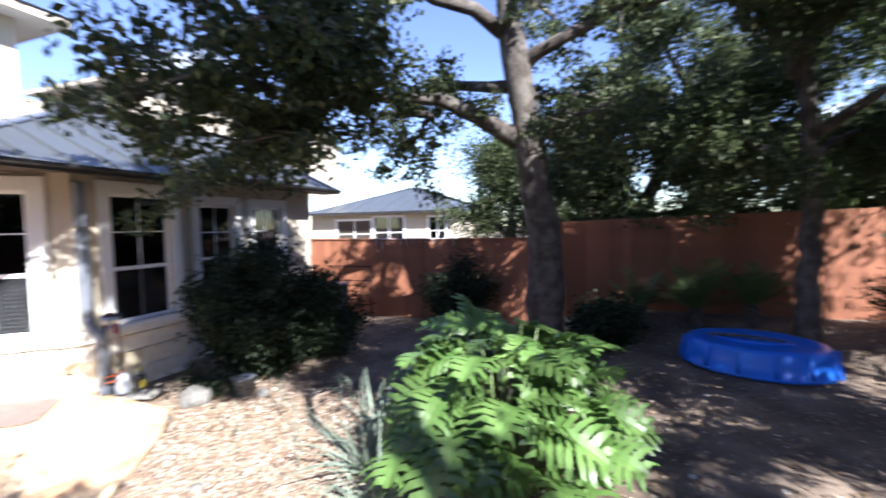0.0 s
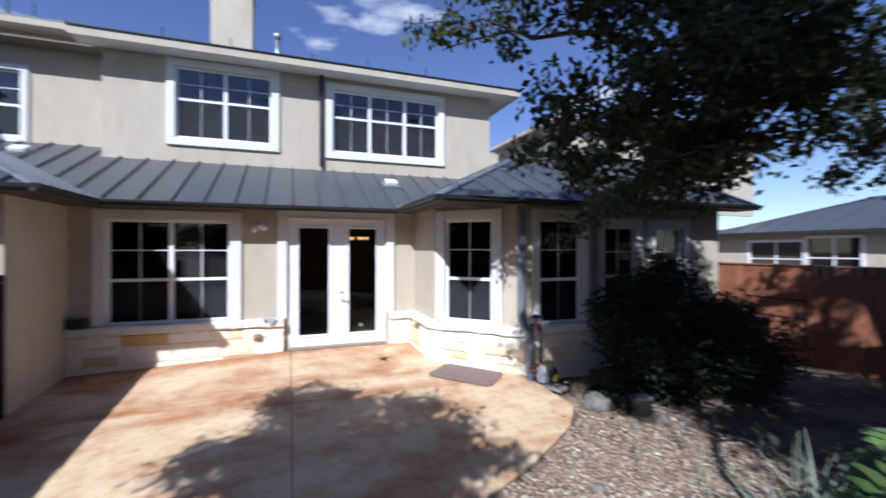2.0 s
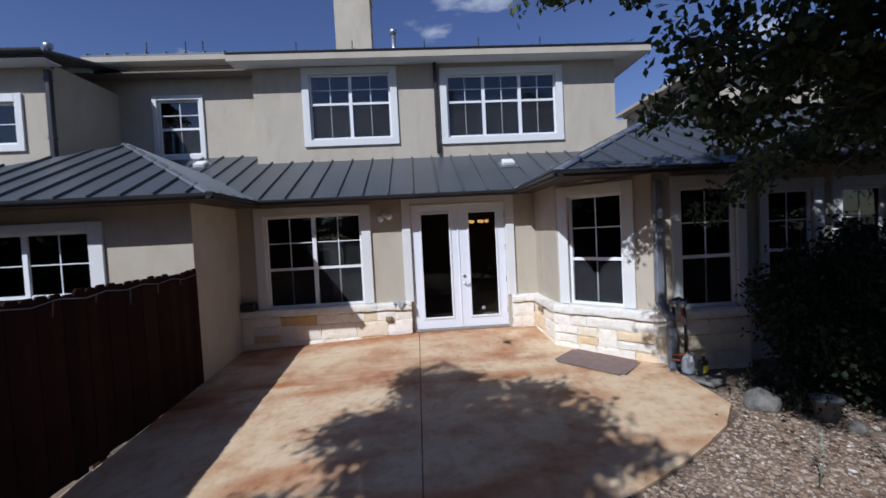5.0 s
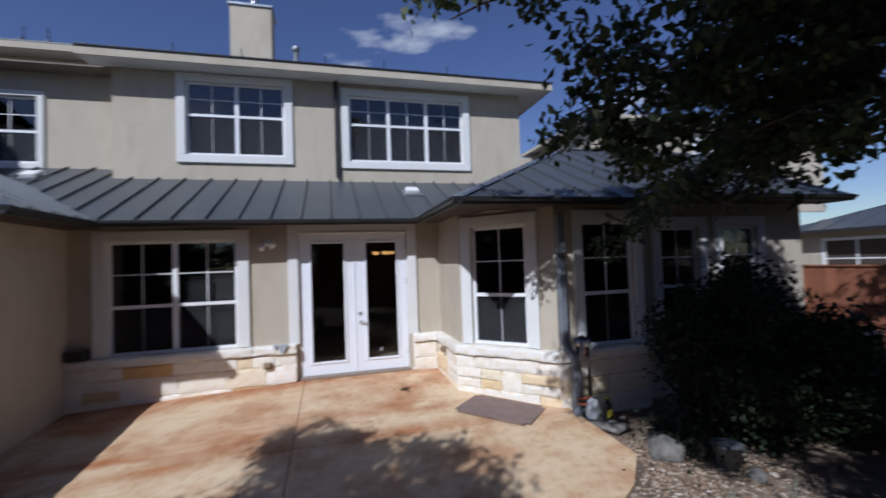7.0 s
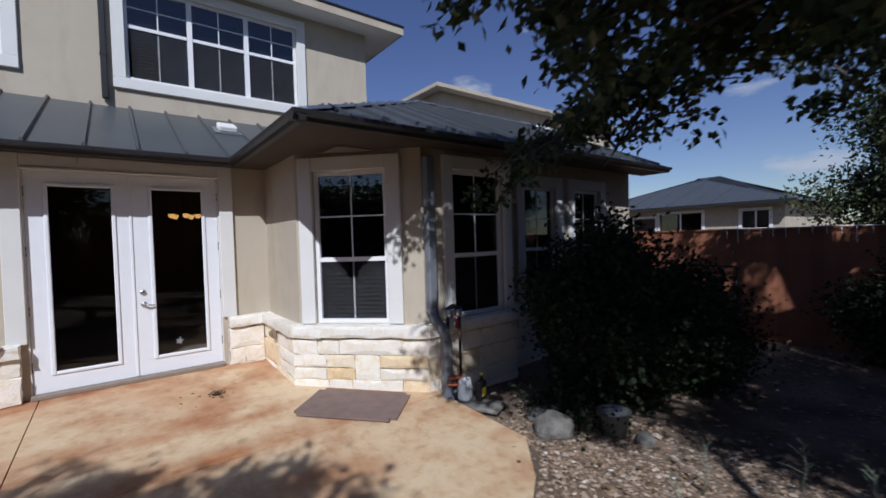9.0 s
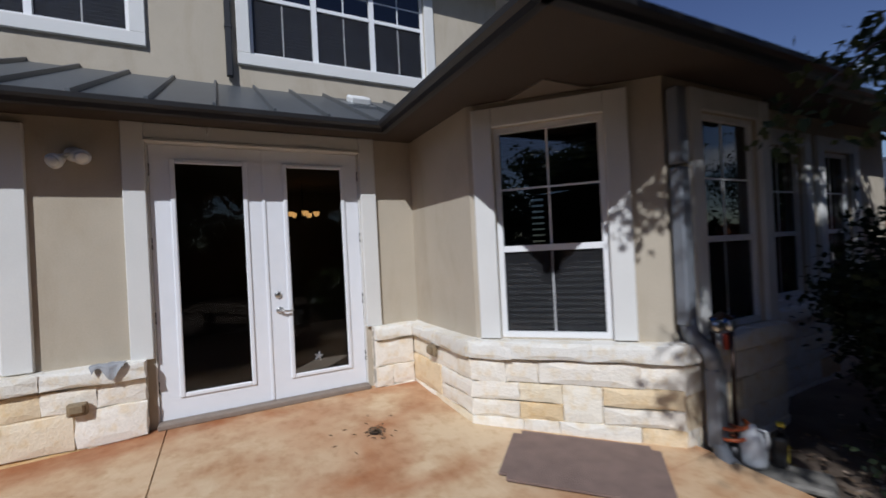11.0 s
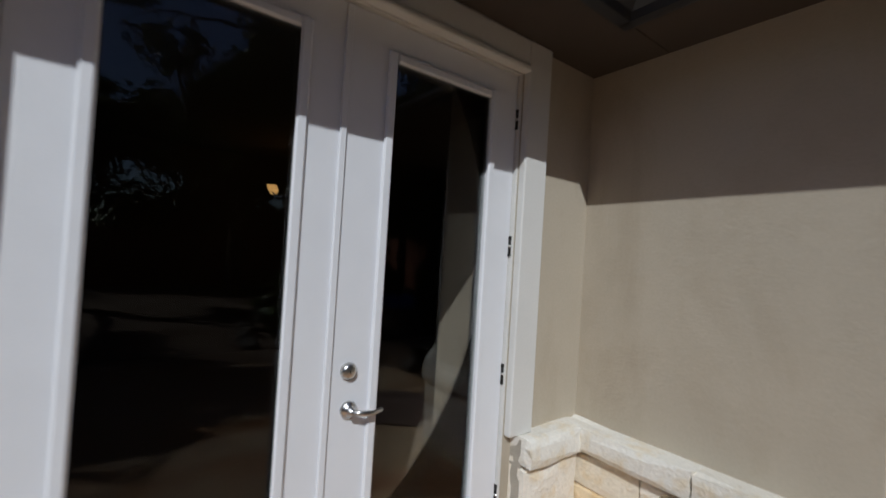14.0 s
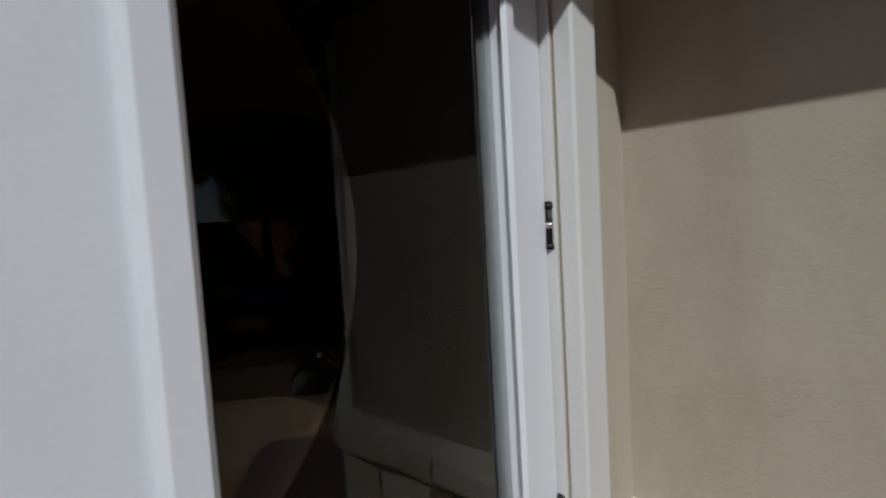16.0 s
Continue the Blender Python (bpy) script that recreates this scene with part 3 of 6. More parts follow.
# apron roof over the patio wall
XE, YL, YR = -7.5, -3.65, 1.05
valley_l = lambda x: YL - (XE - x)
valley_r = lambda x: YR + (XE - x)
apron = [on_front(XE, YL), on_front(XE, YR), on_front(-9.81, valley_r(-9.81)), on_front(-9.81, -4.38), on_front(-10.5, -4.38), on_front(-10.5, valley_l(-10.5))]
seams = []
y = -5.9
while y < 3.2:
    xa = XE if YL < y < YR else (XE - (YL - y) if y <= YL else XE - (y - YR))
    xb = -10.5 if y < -4.38 else -9.81
    if xa - xb > 0.2:
        seams.append((on_front(xa, y), on_front(xb, y)))
    y += 0.46
roof("roof_apron", "grey standing-seam metal apron roof over the patio wall", [apron], seams)
# corner room's hip roof
X2, AP = -5.15, -8.65
on_side = lambda x, y: (x, y, EAVE + PITCH * (y - YR))
apex = (AP, YR + (X2 - AP), EAVE + PITCH * (X2 - AP))
side = [on_side(XE, YR), on_side(X2, YR), apex, (-10.6, apex[1], apex[2]), on_side(-10.6, valley_r(-10.6))]
front = [on_front(X2, YR, X2), on_front(X2, 4.35, X2), on_front(-5.45, 4.35, X2), on_front(-5.45, 8.0, X2), (AP, 8.0, apex[2]), apex]
seams = []
x = -5.5
while x > -9.6:
    ya = YR if x > XE else valley_r(x)
    yb = min(apex[1], YR + (X2 - x))
    seams.append((on_side(x, ya), on_side(x, yb)))
    x -= 0.44
y = 1.5
while y < 8.0:
    seams.append((on_front(X2 if y < 4.35 else -5.45, y, X2), on_front(max(AP, X2 - (y - YR)), y, X2)))
    y += 0.44
roof("roof_corner", "grey standing-seam metal hip roof with bright ridge", [side, front], seams, [((X2, YR, EAVE), apex), (apex, (AP, 8.0, apex[2])), (on_side(XE, YR), on_front(-9.81, valley_r(-9.81)))])
# the neighbour's wing roof
XN = -5.88
PN = 0.47
pk = (-8.93, -6.70, 2.81 + PN * 3.05)
wing_front = [(XN, -9.75, 2.81), (XN, YL, 2.81), pk]
wing_side = [(XN, YL, 2.81), (XE, YL, 2.81), on_front(-9.4, valley_l(-9.4)), (-9.4, pk[1], pk[2]), pk]
wing_back = [pk, (-9.4, pk[1], pk[2]), (-9.4, -9.75, 2.81), (XN, -9.75, 2.81)]
seams = []
y = -4.0
while y > -9.6:
    k = min(YL - y, y + 9.75)
    seams.append(((XN, y, 2.81), (XN - k, y, 2.81 + PN * k)))
    y -= 0.44
x = -6.2
while x > -9.2:
    xk = min(XN - x, 3.05)
    seams.append(((x, YL if x > XE else valley_l(x), 2.83 if x > XE else on_front(x, 0)[2]), (x, YL - xk, 2.81 + PN * xk)))
    x -= 0.44
roof("roof_wing", "grey standing-seam metal hip roof with bright valley flashing", [wing_front, wing_side, wing_back], seams, [((XN, YL, 2.81), pk)])
# main roofs
EU = -9.33
roof("roof_upper", "dark shallow metal roof of the upper storey", [[(EU, -4.75, 6.22), (EU, 4.78, 6.22), (-14.6, 4.78, 7.6), (-14.6, -4.75, 7.6)], [(-14.6, 4.78, 7.6), (-17, 4.78, 6.9), (-17, -14, 6.9), (-14.6, -14, 7.6)]], [((EU, yy, 6.22), (-14.6, yy, 7.6)) for yy in np.arange(-4.6, 4.7, 0.44)])
roof("roof_upper_recess", "dark shallow metal roof over the recessed wall", [[(-10.1, -8.3, 6.58), (-10.1, -4.75, 6.58), (-14.6, -4.75, 7.6), (-14.6, -8.3, 7.6)]], [((-10.1, yy, 6.58), (-14.6, yy, 7.6)) for yy in np.arange(-8.2, -4.8, 0.44)])
roof("roof_neighbour", "dark shallow metal roof of the neighbouring storey", [[(-8.05, -14, 5.83), (-8.05, -7.45, 5.83), (-14.6, -7.45, 7.2), (-14.6, -14, 7.2)]], [((-8.05, yy, 5.83), (-14.6, yy, 7.2)) for yy in np.arange(-13.8, -7.5, 0.44)])


def gutter_run(name, a, b, z, out, label="dark bronze gutter along the eave", drop=0.085, w=0.11):
    """An ogee gutter from a to b (plan), opening outward along out."""
    a, b, o = Vector((*a, z)), Vector((*b, z)), Vector((*out, 0))
    prof = [(0, 0), (0, -drop), (w * 0.5, -drop), (w * 0.62, -drop * 0.62), (w * 0.95, -drop * 0.42), (w, 0.0), (w * 0.88, 0.0), (w * 0.85, -drop * 0.36), (0.02, -drop * 0.5), (0.015, 0)]
    bm = bmesh.new()
    ra = [bm.verts.new(a + o * p + Vector((0, 0, q))) for p, q in prof]
    rb = [bm.verts.new(b + o * p + Vector((0, 0, q))) for p, q in prof]
    n = len(prof)
    for i in range(n):
        bm.faces.new((ra[i], ra[(i + 1) % n], rb[(i + 1) % n], rb[i]))
    bm.faces.new(ra)
    bm.faces.new(rb[::-1])
    bmesh.ops.recalc_face_normals(bm, faces=bm.faces[:])
    return put(name, bm, GUTTER, None, label, "gutter", "structure")


gutter_run("gutter_1", (XE - 0.04, YL + 0.0), (XE - 0.04, YR + 0.0), 2.83, (1, 0))
gutter_run("gutter_2", (XE - 0.04, YR + 0.04), (X2 + 0.06, YR + 0.04), 2.83, (0, -1))
gutter_run("gutter_3", (X2 - 0.04, YR - 0.06), (X2 - 0.04, 4.35), 2.83, (1, 0))
gutter_run("gutter_4", (-5.49, 4.35), (-5.49, 8.0), 2.95, (1, 0))
gutter_run("gutter_5", (XN - 0.04, -9.75), (XN - 0.04, YL + 0.06), 2.82, (1, 0))
gutter_run("gutter_6", (XN + 0.06, YL - 0.04), (XE - 0.04, YL - 0.04), 2.82, (0, 1))
gutter_run("gutter_7", (-8.09, -14.0), (-8.09, -7.45), 5.83, (1, 0))


def board(name, x0, x1, y0, y1, z0, z1, material, label, category):
    return put(name, box(x0, x1, y0, y1, z0, z1), material, None, label, category, "structure")


board("soffit_1", -7.98, XE - 0.045, -4.19, 1.52, 2.795, 2.81, SOFFIT, "brown boarded soffit under the eave", "soffit")
board("soffit_2", XE - 0.04, X2 - 0.045, YR + 0.045, 1.9, 2.795, 2.809, SOFFIT, "brown boarded soffit under the eave", "soffit")
board("soffit_3", -6.7, X2 - 0.046, 1.901, 4.35, 2.795, 2.808, SOFFIT, "brown boarded soffit under the eave", "soffit")
board("soffit_4", -5.95, -5.5, 4.351, 8.0, 2.868, 2.883, SOFFIT, "brown boarded soffit under the eave", "soffit")
board("soffit_5", -6.38, XN - 0.045, -9.7, YL - 0.046, 2.74, 2.755, SOFFIT, "brown boarded soffit under the eave", "soffit")
board("soffit_6", -7.9, -6.381, -4.19, YL - 0.046, 2.74, 2.754, SOFFIT, "brown boarded soffit under the eave", "soffit")
board("soffit_7", -9.81, EU - 0.03, -4.75, 4.75, 6.06, 6.08, TRIM, "pale boarded soffit under the upper eave", "soffit")
board("soffit_8", -12.0, -9.811, 4.12, 4.75, 6.06, 6.079, TRIM, "pale boarded soffit under the upper eave", "soffit")
board("soffit_9", -10.5, -10.13, -8.3, -4.751, 6.43, 6.45, TRIM, "pale boarded soffit under the upper eave", "soffit")
board("soffit_10", -8.5, -8.1, -14, -7.5, 5.68, 5.7, TRIM, "pale boarded soffit under the neighbouring eave", "soffit")
board("fascia_1", EU - 0.03, EU, -4.75, 4.78, 6.05, 6.185, STUCCO, "tan painted fascia board of the upper eave", "fascia")
board("fascia_2", -14, EU - 0.031, 4.75, 4.775, 6.05, 6.184, STUCCO, "tan painted fascia board of the upper eave", "fascia")
board("fascia_3", -10.13, -10.1, -8.3, -4.751, 6.42, 6.545, STUCCO, "tan painted fascia board of the recessed eave", "fascia")
gutter_run("gutter_8", (EU - 0.01, -4.76), (EU - 0.01, 4.79), 6.235, (1, 0), "dark drip edge of the upper roof", drop=0.045, w=0.03)
# chimney, vents and small roof fittings
ch = thing("chimney", "square tan stucco chimney with metal cap", "chimney")
part("shaft", box(-14.9, -14.05, -3.14, -1.98, 7.2, 10.02), STUCCO, ch)
part("cap", box(-14.95, -14.0, -3.2, -1.92, 10.02, 10.12, 0.02), FLASHING, ch, "metal chimney cap")
part("flue", tube([(-14.4, -2.5, 10.1), (-14.4, -2.5, 10.45)], 0.12, 12), FLASHING, ch)


def flue_pipe(x, y, z0, z1):
    v = thing("vent_pipe", "galvanised flue pipe with a cowl", "vent", pose(x, y, z0), "flue pipes on the roofs")
    part("pipe", tube([(0, 0, 0), (0, 0, z1 - z0 - 0.15)], 0.07, 12), FLASHING, v)
    part("cowl", lathe([(0.07, 0), (0.12, 0.03), (0.12, 0.14), (0.05, 0.18)], 12), FLASHING, v, m=pose(0, 0, z1 - z0 - 0.16))


flue_pipe(-13.35, -1.23, 7.2, 8.55)
flue_pipe(-12.0, -10.5, 6.6, 7.75)


def small_vent(x, y, z):
    v = thing("roof_vent", "small pale louvred roof vent", "vent", pose(x, y, z, 0, math.degrees(math.atan(PITCH)), 0))
    part("hood", box(-0.12, 0.14, -0.13, 0.13, 0.03, 0.12, 0.02), TRIM, v)
    part("flange", box(-0.2, 0.2, -0.19, 0.19, -0.01, 0.03), FLASHING, v)


small_vent(-8.95, 1.25, EAVE + PITCH * 1.45)
small_vent(-9.75, -5.6, EAVE + PITCH * 2.25)
for yy in (-7.0, -6.1, -5.7, -3.4, -2.1, -0.4, 0.9, 2.4):
    rod = thing("roof_spike", "thin dark lightning spike at the upper eave", "spike", pose(-10.0 if yy > -4.7 else -10.4, yy, 6.4 if yy > -4.7 else 6.66), "spikes along the upper eave")
    part("rod", tube([(0, 0, 0), (0, 0, 0.32)], 0.012, 6), DARKMETAL, rod)
    part("foot", box(-0.04, 0.04, -0.03, 0.03, -0.02, 0.02), DARKMETAL, rod)


def downspout(x, y, z0, z1, material, label, sx=0.05, sy=0.07, kick=0.0):
    d = thing("downspout", label, "downspout", pose(x, y, 0))
    part("pipe", box(-sx, sx, -sy, sy, z0, z1, 0.012), material, d)
    for z in (z0 + 0.3 * (z1 - z0), z1 - 0.2):
        part("strap", box(-sx - 0.006, sx + 0.006, -sy - 0.006, sy + 0.006, z, z + 0.04), material, d)
    if kick:
        part("outlet", tube([(0, 0, z0 + 0.02), (kick * 0.5, 0, z0 - 0.08), (kick, 0, z0 - 0.12)], 0.055, 8), material, d)


downspout(-9.75, -0.2, 3.98, 6.1, GUTTER, "dark square downspout down the upper wall", 0.04, 0.04)
downspout(-8.42, -7.7, 3.7, 5.6, GUTTER, "dark square downspout at the neighbouring corner", 0.05, 0.05)

# ---- patio doors ----
def door_leaf(name, y0, y1, s, e_, parent_label, handle):
    w = y1 - y0
    d = thing(name, parent_label, "door", pose(-8.0, y0, 0.235), kind="structure")
    h = 2.39
    top, low = 0.15, 0.205
    bm = box(-0.045, 0, 0, s, 0, h)
    add_box(bm, -0.045, 0, w - e_, w, 0, h)
    add_box(bm, -0.0449, -0.0001, s, w - e_, 0, low)
    add_box(bm, -0.0449, -0.0001, s, w - e_, h - top, h)
    part("stile_and_rail", bm, DOORPAINT, d)
    mould = bmesh.new()
    for a, b, c, e in ((s - 0.03, s + 0.012, low - 0.03, h - top + 0.03), (w - e_ - 0.012, w - e_ + 0.03, low - 0.03, h - top + 0.03)):
        add_box(mould, 0.0, 0.016, a, b, c, e, 0.008)
    for c, e in ((low - 0.03, low + 0.012), (h - top - 0.012, h - top + 0.03)):
        add_box(mould, 0.0, 0.0155, s + 0.0125, w - e_ - 0.0125, c, e, 0.008)
    part("glazing_bead", mould, DOORPAINT, d)
    part("pane", box(-0.026, -0.02, s, w - e_, low, h - top), DOORGLASS, d).visible_shadow = False
    if handle:
        rose = part("lever_handle", lathe([(0.0, 0), (0.034, 0.0), (0.034, 0.008), (0.026, 0.014), (0.016, 0.02), (0.012, 0.045), (0.0, 0.047)], 20), PEWTER, d, "satin nickel lever handle", pose(0, 0.085, 0.85, 0, 90, 0))
        part("lever", tube([(-0.0, 0.0, 0.04), (0.008, 0.045, 0.05), (0.012, 0.085, 0.048), (0.006, 0.125, 0.044)], [0.011, 0.011, 0.01, 0.008], 8), PEWTER, rose)
        bolt = part("deadbolt", lathe([(0.0, 0), (0.033, 0.0), (0.033, 0.008), (0.026, 0.02), (0.018, 0.024), (0.0, 0.024)], 20), PEWTER, d, "satin nickel deadbolt", pose(0, 0.075, 1.0, 0, 90, 0))
        part("keyway", box(-0.006, 0.006, -0.002, 0.002, 0.024, 0.027), DARKMETAL, bolt)
    side = w + 0.008 if handle else -0.008
    for z in (0.29, 0.89, 1.53, 2.17):
        hg = part("hinge", tube([(0.004, side, z - 0.05), (0.004, side, z + 0.05)], 0.011, 8), DARKMETAL, d, "dark steel butt hinge")
        for k in (-0.045, 0.0, 0.04):
            part("knuckle", tube([(0.004, side, z + k - 0.006), (0.004, side, z + k + 0.006)], 0.0125, 8), DARKMETAL if k else PEWTER, hg)
    return d


door_leaf("door_1", -0.908, -0.003, 0.178, 0.169, "white full-light French door leaf, closed, hinged at stone side", False)
door_leaf("door_2", 0.003, 0.908, 0.192, 0.168, "white full-light French door leaf, closed, with nickel lever", True)
fr = thing("door_frame", "white painted timber door surround with flat casing", "door frame", kind="structure")
part("casing", box(-7.98, -7.935, -1.09, -0.927, 0.79, 2.794, 0.006), TRIM, fr)
part("casing", box(-7.98, -7.935, 0.927, 1.09, 0.82, 2.794, 0.006), TRIM, fr)
part("casing", box(-7.98, -7.937, -0.926, 0.926, 2.662, 2.793, 0.006), TRIM, fr)
part("drip_mould", box(-7.98, -7.925, -0.926, 0.926, 2.634, 2.66, 0.005), TRIM, fr)
part("jamb", box(-8.09, -7.981, -0.925, -0.912, 0.2, 2.655), TRIM, fr)
part("jamb", box(-8.09, -7.981, 0.912, 0.925, 0.2, 2.655), TRIM, fr)
part("head", box(-8.09, -7.981, -0.911, 0.911, 2.63, 2.655), TRIM, fr)
part("astragal", box(-8.0, -7.988, -0.02, 0.008, 0.24, 2.62, 0.004), DOORPAINT, fr)
part("threshold", box(-8.12, -7.9, -0.924, 0.924, 0.185, 0.232, 0.008), WORNSILL, fr, "weathered grey-brown threshold")

# ---- ground, patio, fences ----
def rough_sheet(x0, x1, y0, y1, step, fn):
    nx, ny = int(round((x1 - x0) / step)), int(round((y1 - y0) / step))
    bm = bmesh.new()
    g = [[bm.verts.new((x0 + i * step, y0 + j * step, fn(x0 + i * step, y0 + j * step))) for i in range(nx + 1)] for j in range(ny + 1)]
    for j in range(ny):
        for i in range(nx):
            bm.faces.new((g[j][i], g[j][i + 1], g[j + 1][i + 1], g[j + 1][i])).smooth = True
    return bm


EDGE = [(-5.7, 2.62), (-4.65, 2.62), (-4.08, 2.56), (-3.68, 2.05), (-3.32, 1.49), (-2.96, 0.83), (-2.62, 0.1), (-2.35, -0.9), (-2.25, -4.12)]


def edge_x(y):
    for (xa, ya), (xb, yb) in zip(EDGE[2:], EDGE[3:]):
        if yb <= y <= ya:
            return xa + (xb - xa) * (y - ya) / (yb - ya)
    return EDGE[2][0] - (y - 2.56) * 3 if y > 2.56 else EDGE[-1][0]


def ground_z(x, y):
    z = -0.06 + 0.035 * noise.noise((x * 0.9, y * 0.9, 0.0)) + 0.012 * noise.noise((x * 4, y * 4, 3.0))
    if x > -1.0 and y > 6.5:
        z += 0.35 * min(1.0, (y - 6.5) / 1.5) * min(1.0, (x + 1.0) / 2.0)
    if (y < 2.5 and x < edge_x(y) - 0.3) or (y < 2.6 and x < -4.2):
        z = min(z, floor_z(x, y) - 0.12)
    if -4.2 < y < 2.56:
        d = x - edge_x(y)
        if -0.35 < d < 0.8:
            z = max(z, z + (floor_z(edge_x(y), y) - 0.022 - z) * min(1.0, (0.8 - d) / 0.5))
    return z


near = rough_sheet(-9.0, 9.0, -7.0, 11.0, 0.125, ground_z)
ext = bmesh.ops.extrude_edge_only(near, edges=[e for e in near.edges if e.is_boundary])
for v in [g for g in ext["geom"] if isinstance(g, bmesh.types.BMVert)]:
    d = Vector((v.co.x, v.co.y - 2.0, 0)).normalized()
    v.co = Vector((0, 2, -0.1)) + d * 400
bmesh.ops.recalc_face_normals(near, faces=near.faces[:])
put("ground", near, GROUND, None, "soil yard strewn with dry leaves", "ground", "structure")

# patio: four poured slabs with narrow joints
patio = thing("patio", "sand-coloured stained concrete patio with rust-brown blotches", "patio", kind="structure")
def patio_slab(x0, x1, y0, y1):
    """One bay of the slab, clipped by the curved outer edge."""
    bm = bmesh.new()
    nx, ny = max(2, int((x1 - x0) / 0.35)), max(2, int((y1 - y0) / 0.35))
    rows = []
    for j in range(ny + 1):
        y = y0 + (y1 - y0) * j / ny
        xe = min(x1, edge_x(y))
        rows.append([bm.verts.new((x0 + (xe - x0) * i / nx, y, floor_z(x0 + (xe - x0) * i / nx, y))) for i in range(nx + 1)])
    for j in range(ny):
        for i in range(nx):
            bm.faces.new((rows[j][i], rows[j][i + 1], rows[j + 1][i + 1], rows[j + 1][i]))
    ext = bmesh.ops.extrude_face_region(bm, geom=bm.faces[:])
    for v in [g for g in ext["geom"] if isinstance(g, bmesh.types.BMVert)]:
        v.co.z -= 0.14
    bmesh.ops.recalc_face_normals(bm, faces=bm.faces[:])
    return bm


JY, JX = -0.86, -5.45
for x0, x1 in ((-8.0, JX - 0.005), (JX + 0.005, -1.0)):
    for y0, y1 in ((-4.18, JY - 0.005), (JY + 0.005, 2.62)):
        part("slab", patio_slab(x0, x1, y0, y1), CONCRETE, patio)


def block_mesh(seed, name):
    """A rough-hewn unit block: a flat split face, arrises chipped unevenly."""
    rnd = random.Random(seed)
    bm = bmesh.new()
    bmesh.ops.create_cube(bm, size=1.0)
    bmesh.ops.subdivide_edges(bm, edges=bm.edges[:], cuts=2, use_grid_fill=True)
    tilt = rnd.uniform(-0.05, 0.05)
    for v in bm.verts:
        c = v.co
        if c.y > 0.4:
            rim = max(abs(c.x), abs(c.z)) > 0.4
            c.x *= 0.985 if rim else 1.3
            c.z *= 0.95 if rim else 1.45
            c.y += tilt * c.z - (0.05 + 0.09 * rnd.random() if rim else 0.03 * rnd.random())
            if rim:
                c.x += rnd.uniform(-0.008, 0.008)
                c.z += rnd.uniform(-0.03, 0.03)
    bmesh.ops.triangulate(bm, faces=bm.faces[:])
    return mesh_of(bm, name)


BLOCKS = [block_mesh(k, "stone") for k in range(7)]
CAPS = [block_mesh(30 + k, "cap_stone") for k in range(4)]
for me in BLOCKS:
    me.materials.append(STONE)
for me in CAPS:
    me.materials.append(CAPSTONE)


def hewn(me, w, d, h, rnd):
    """A copy of a rough block cut to size."""
    c = me.copy()
    c.transform(Matrix.Diagonal((w, d, h, 1)))
    for v in c.vertices:
        v.co.x += rnd.uniform(-0.006, 0.006)
        v.co.z += rnd.uniform(-0.007, 0.007)
    return c


def stone_base(name, m, u0, u1, zf0, zf1, seed, top=0.8, proud=0.11, label="pale limestone base of rough blocks with ochre stones"):
    """Coursed rubble along a wall from u0 to u1; the floor rises from zf0 to zf1."""
    rnd = random.Random(seed)
    base = thing(name, label, "stone base", m, kind="structure")
    low = min(zf0, zf1) - 0.08
    part("mortar_bed", box(u0, u1, -0.02, proud - 0.04, low, top - 0.01), MORTAR, base)
    # capping course
    u = u0
    while u < u1 - 1e-3:
        w = min(rnd.uniform(0.42, 0.8), u1 - u)
        if u1 - u - w < 0.2:
            w = u1 - u
        h = 0.135 + rnd.uniform(-0.006, 0.006)
        part_of("cap_stone", hewn(rnd.choice(CAPS), w * 1.01, proud + 0.05, h, rnd), base, "", Matrix.Translation((u + w / 2, proud / 2 + 0.012, top - 0.135 / 2)))
        u += w
    z = top - 0.15
    heights = rnd.choice(([0.18, 0.29, 0.2, 0.2], [0.27, 0.21, 0.2, 0.2], [0.22, 0.25, 0.2, 0.2]))
    for row, h in enumerate(heights):
        if z - h < low:
            h = z - low
        if h < 0.05:
            break
        u = u0
        while u < u1 - 1e-3:
            w = min(rnd.uniform(0.24, 0.36) if rnd.random() < 0.35 else rnd.uniform(0.4, 0.78), u1 - u)
            if u1 - u - w < 0.16:
                w = u1 - u
            pieces = [(z - h / 2, h)]
            if h > 0.24 and rnd.random() < 0.2:
                pieces = [(z - h * 0.27, h * 0.5), (z - h * 0.77, h * 0.46)]
            for zc, hh in pieces:
                part_of("stone", hewn(rnd.choice(BLOCKS), w, proud + rnd.uniform(-0.015, 0.012), hh, rnd), base, "", Matrix.Translation((u + w / 2, proud / 2 - 0.005, zc)))
            u += w
        z -= h
    return base


stone_base("stone_base_1", M, 0.985, 4.19, 0.17, 0.06, 5, top=0.80)
stone_base("stone_base_2", M, -1.41, -0.985, 0.18, 0.18, 9, top=0.82)
stone_base("stone_base_3", A, 6.69, 7.98, 0.13, 0.18, 12, top=0.82)
stone_base("stone_base_4", BM, -BL - 0.045, 0.043, 0.08, 0.13, 17, top=0.82)
stone_base("stone_base_5", facing(-5.655, 0, -90), -3.95, -2.525, -0.05, 0.02, 21, top=0.82)
stone_base("stone_base_6", facing(-5.95, 0, -90), -7.5, -3.95, -0.05, -0.05, 25, top=0.82)
stone_base("stone_base_7", facing(-6.38, 0, -90), 4.19, 7.2, -0.1, -0.1, 28, top=0.66)


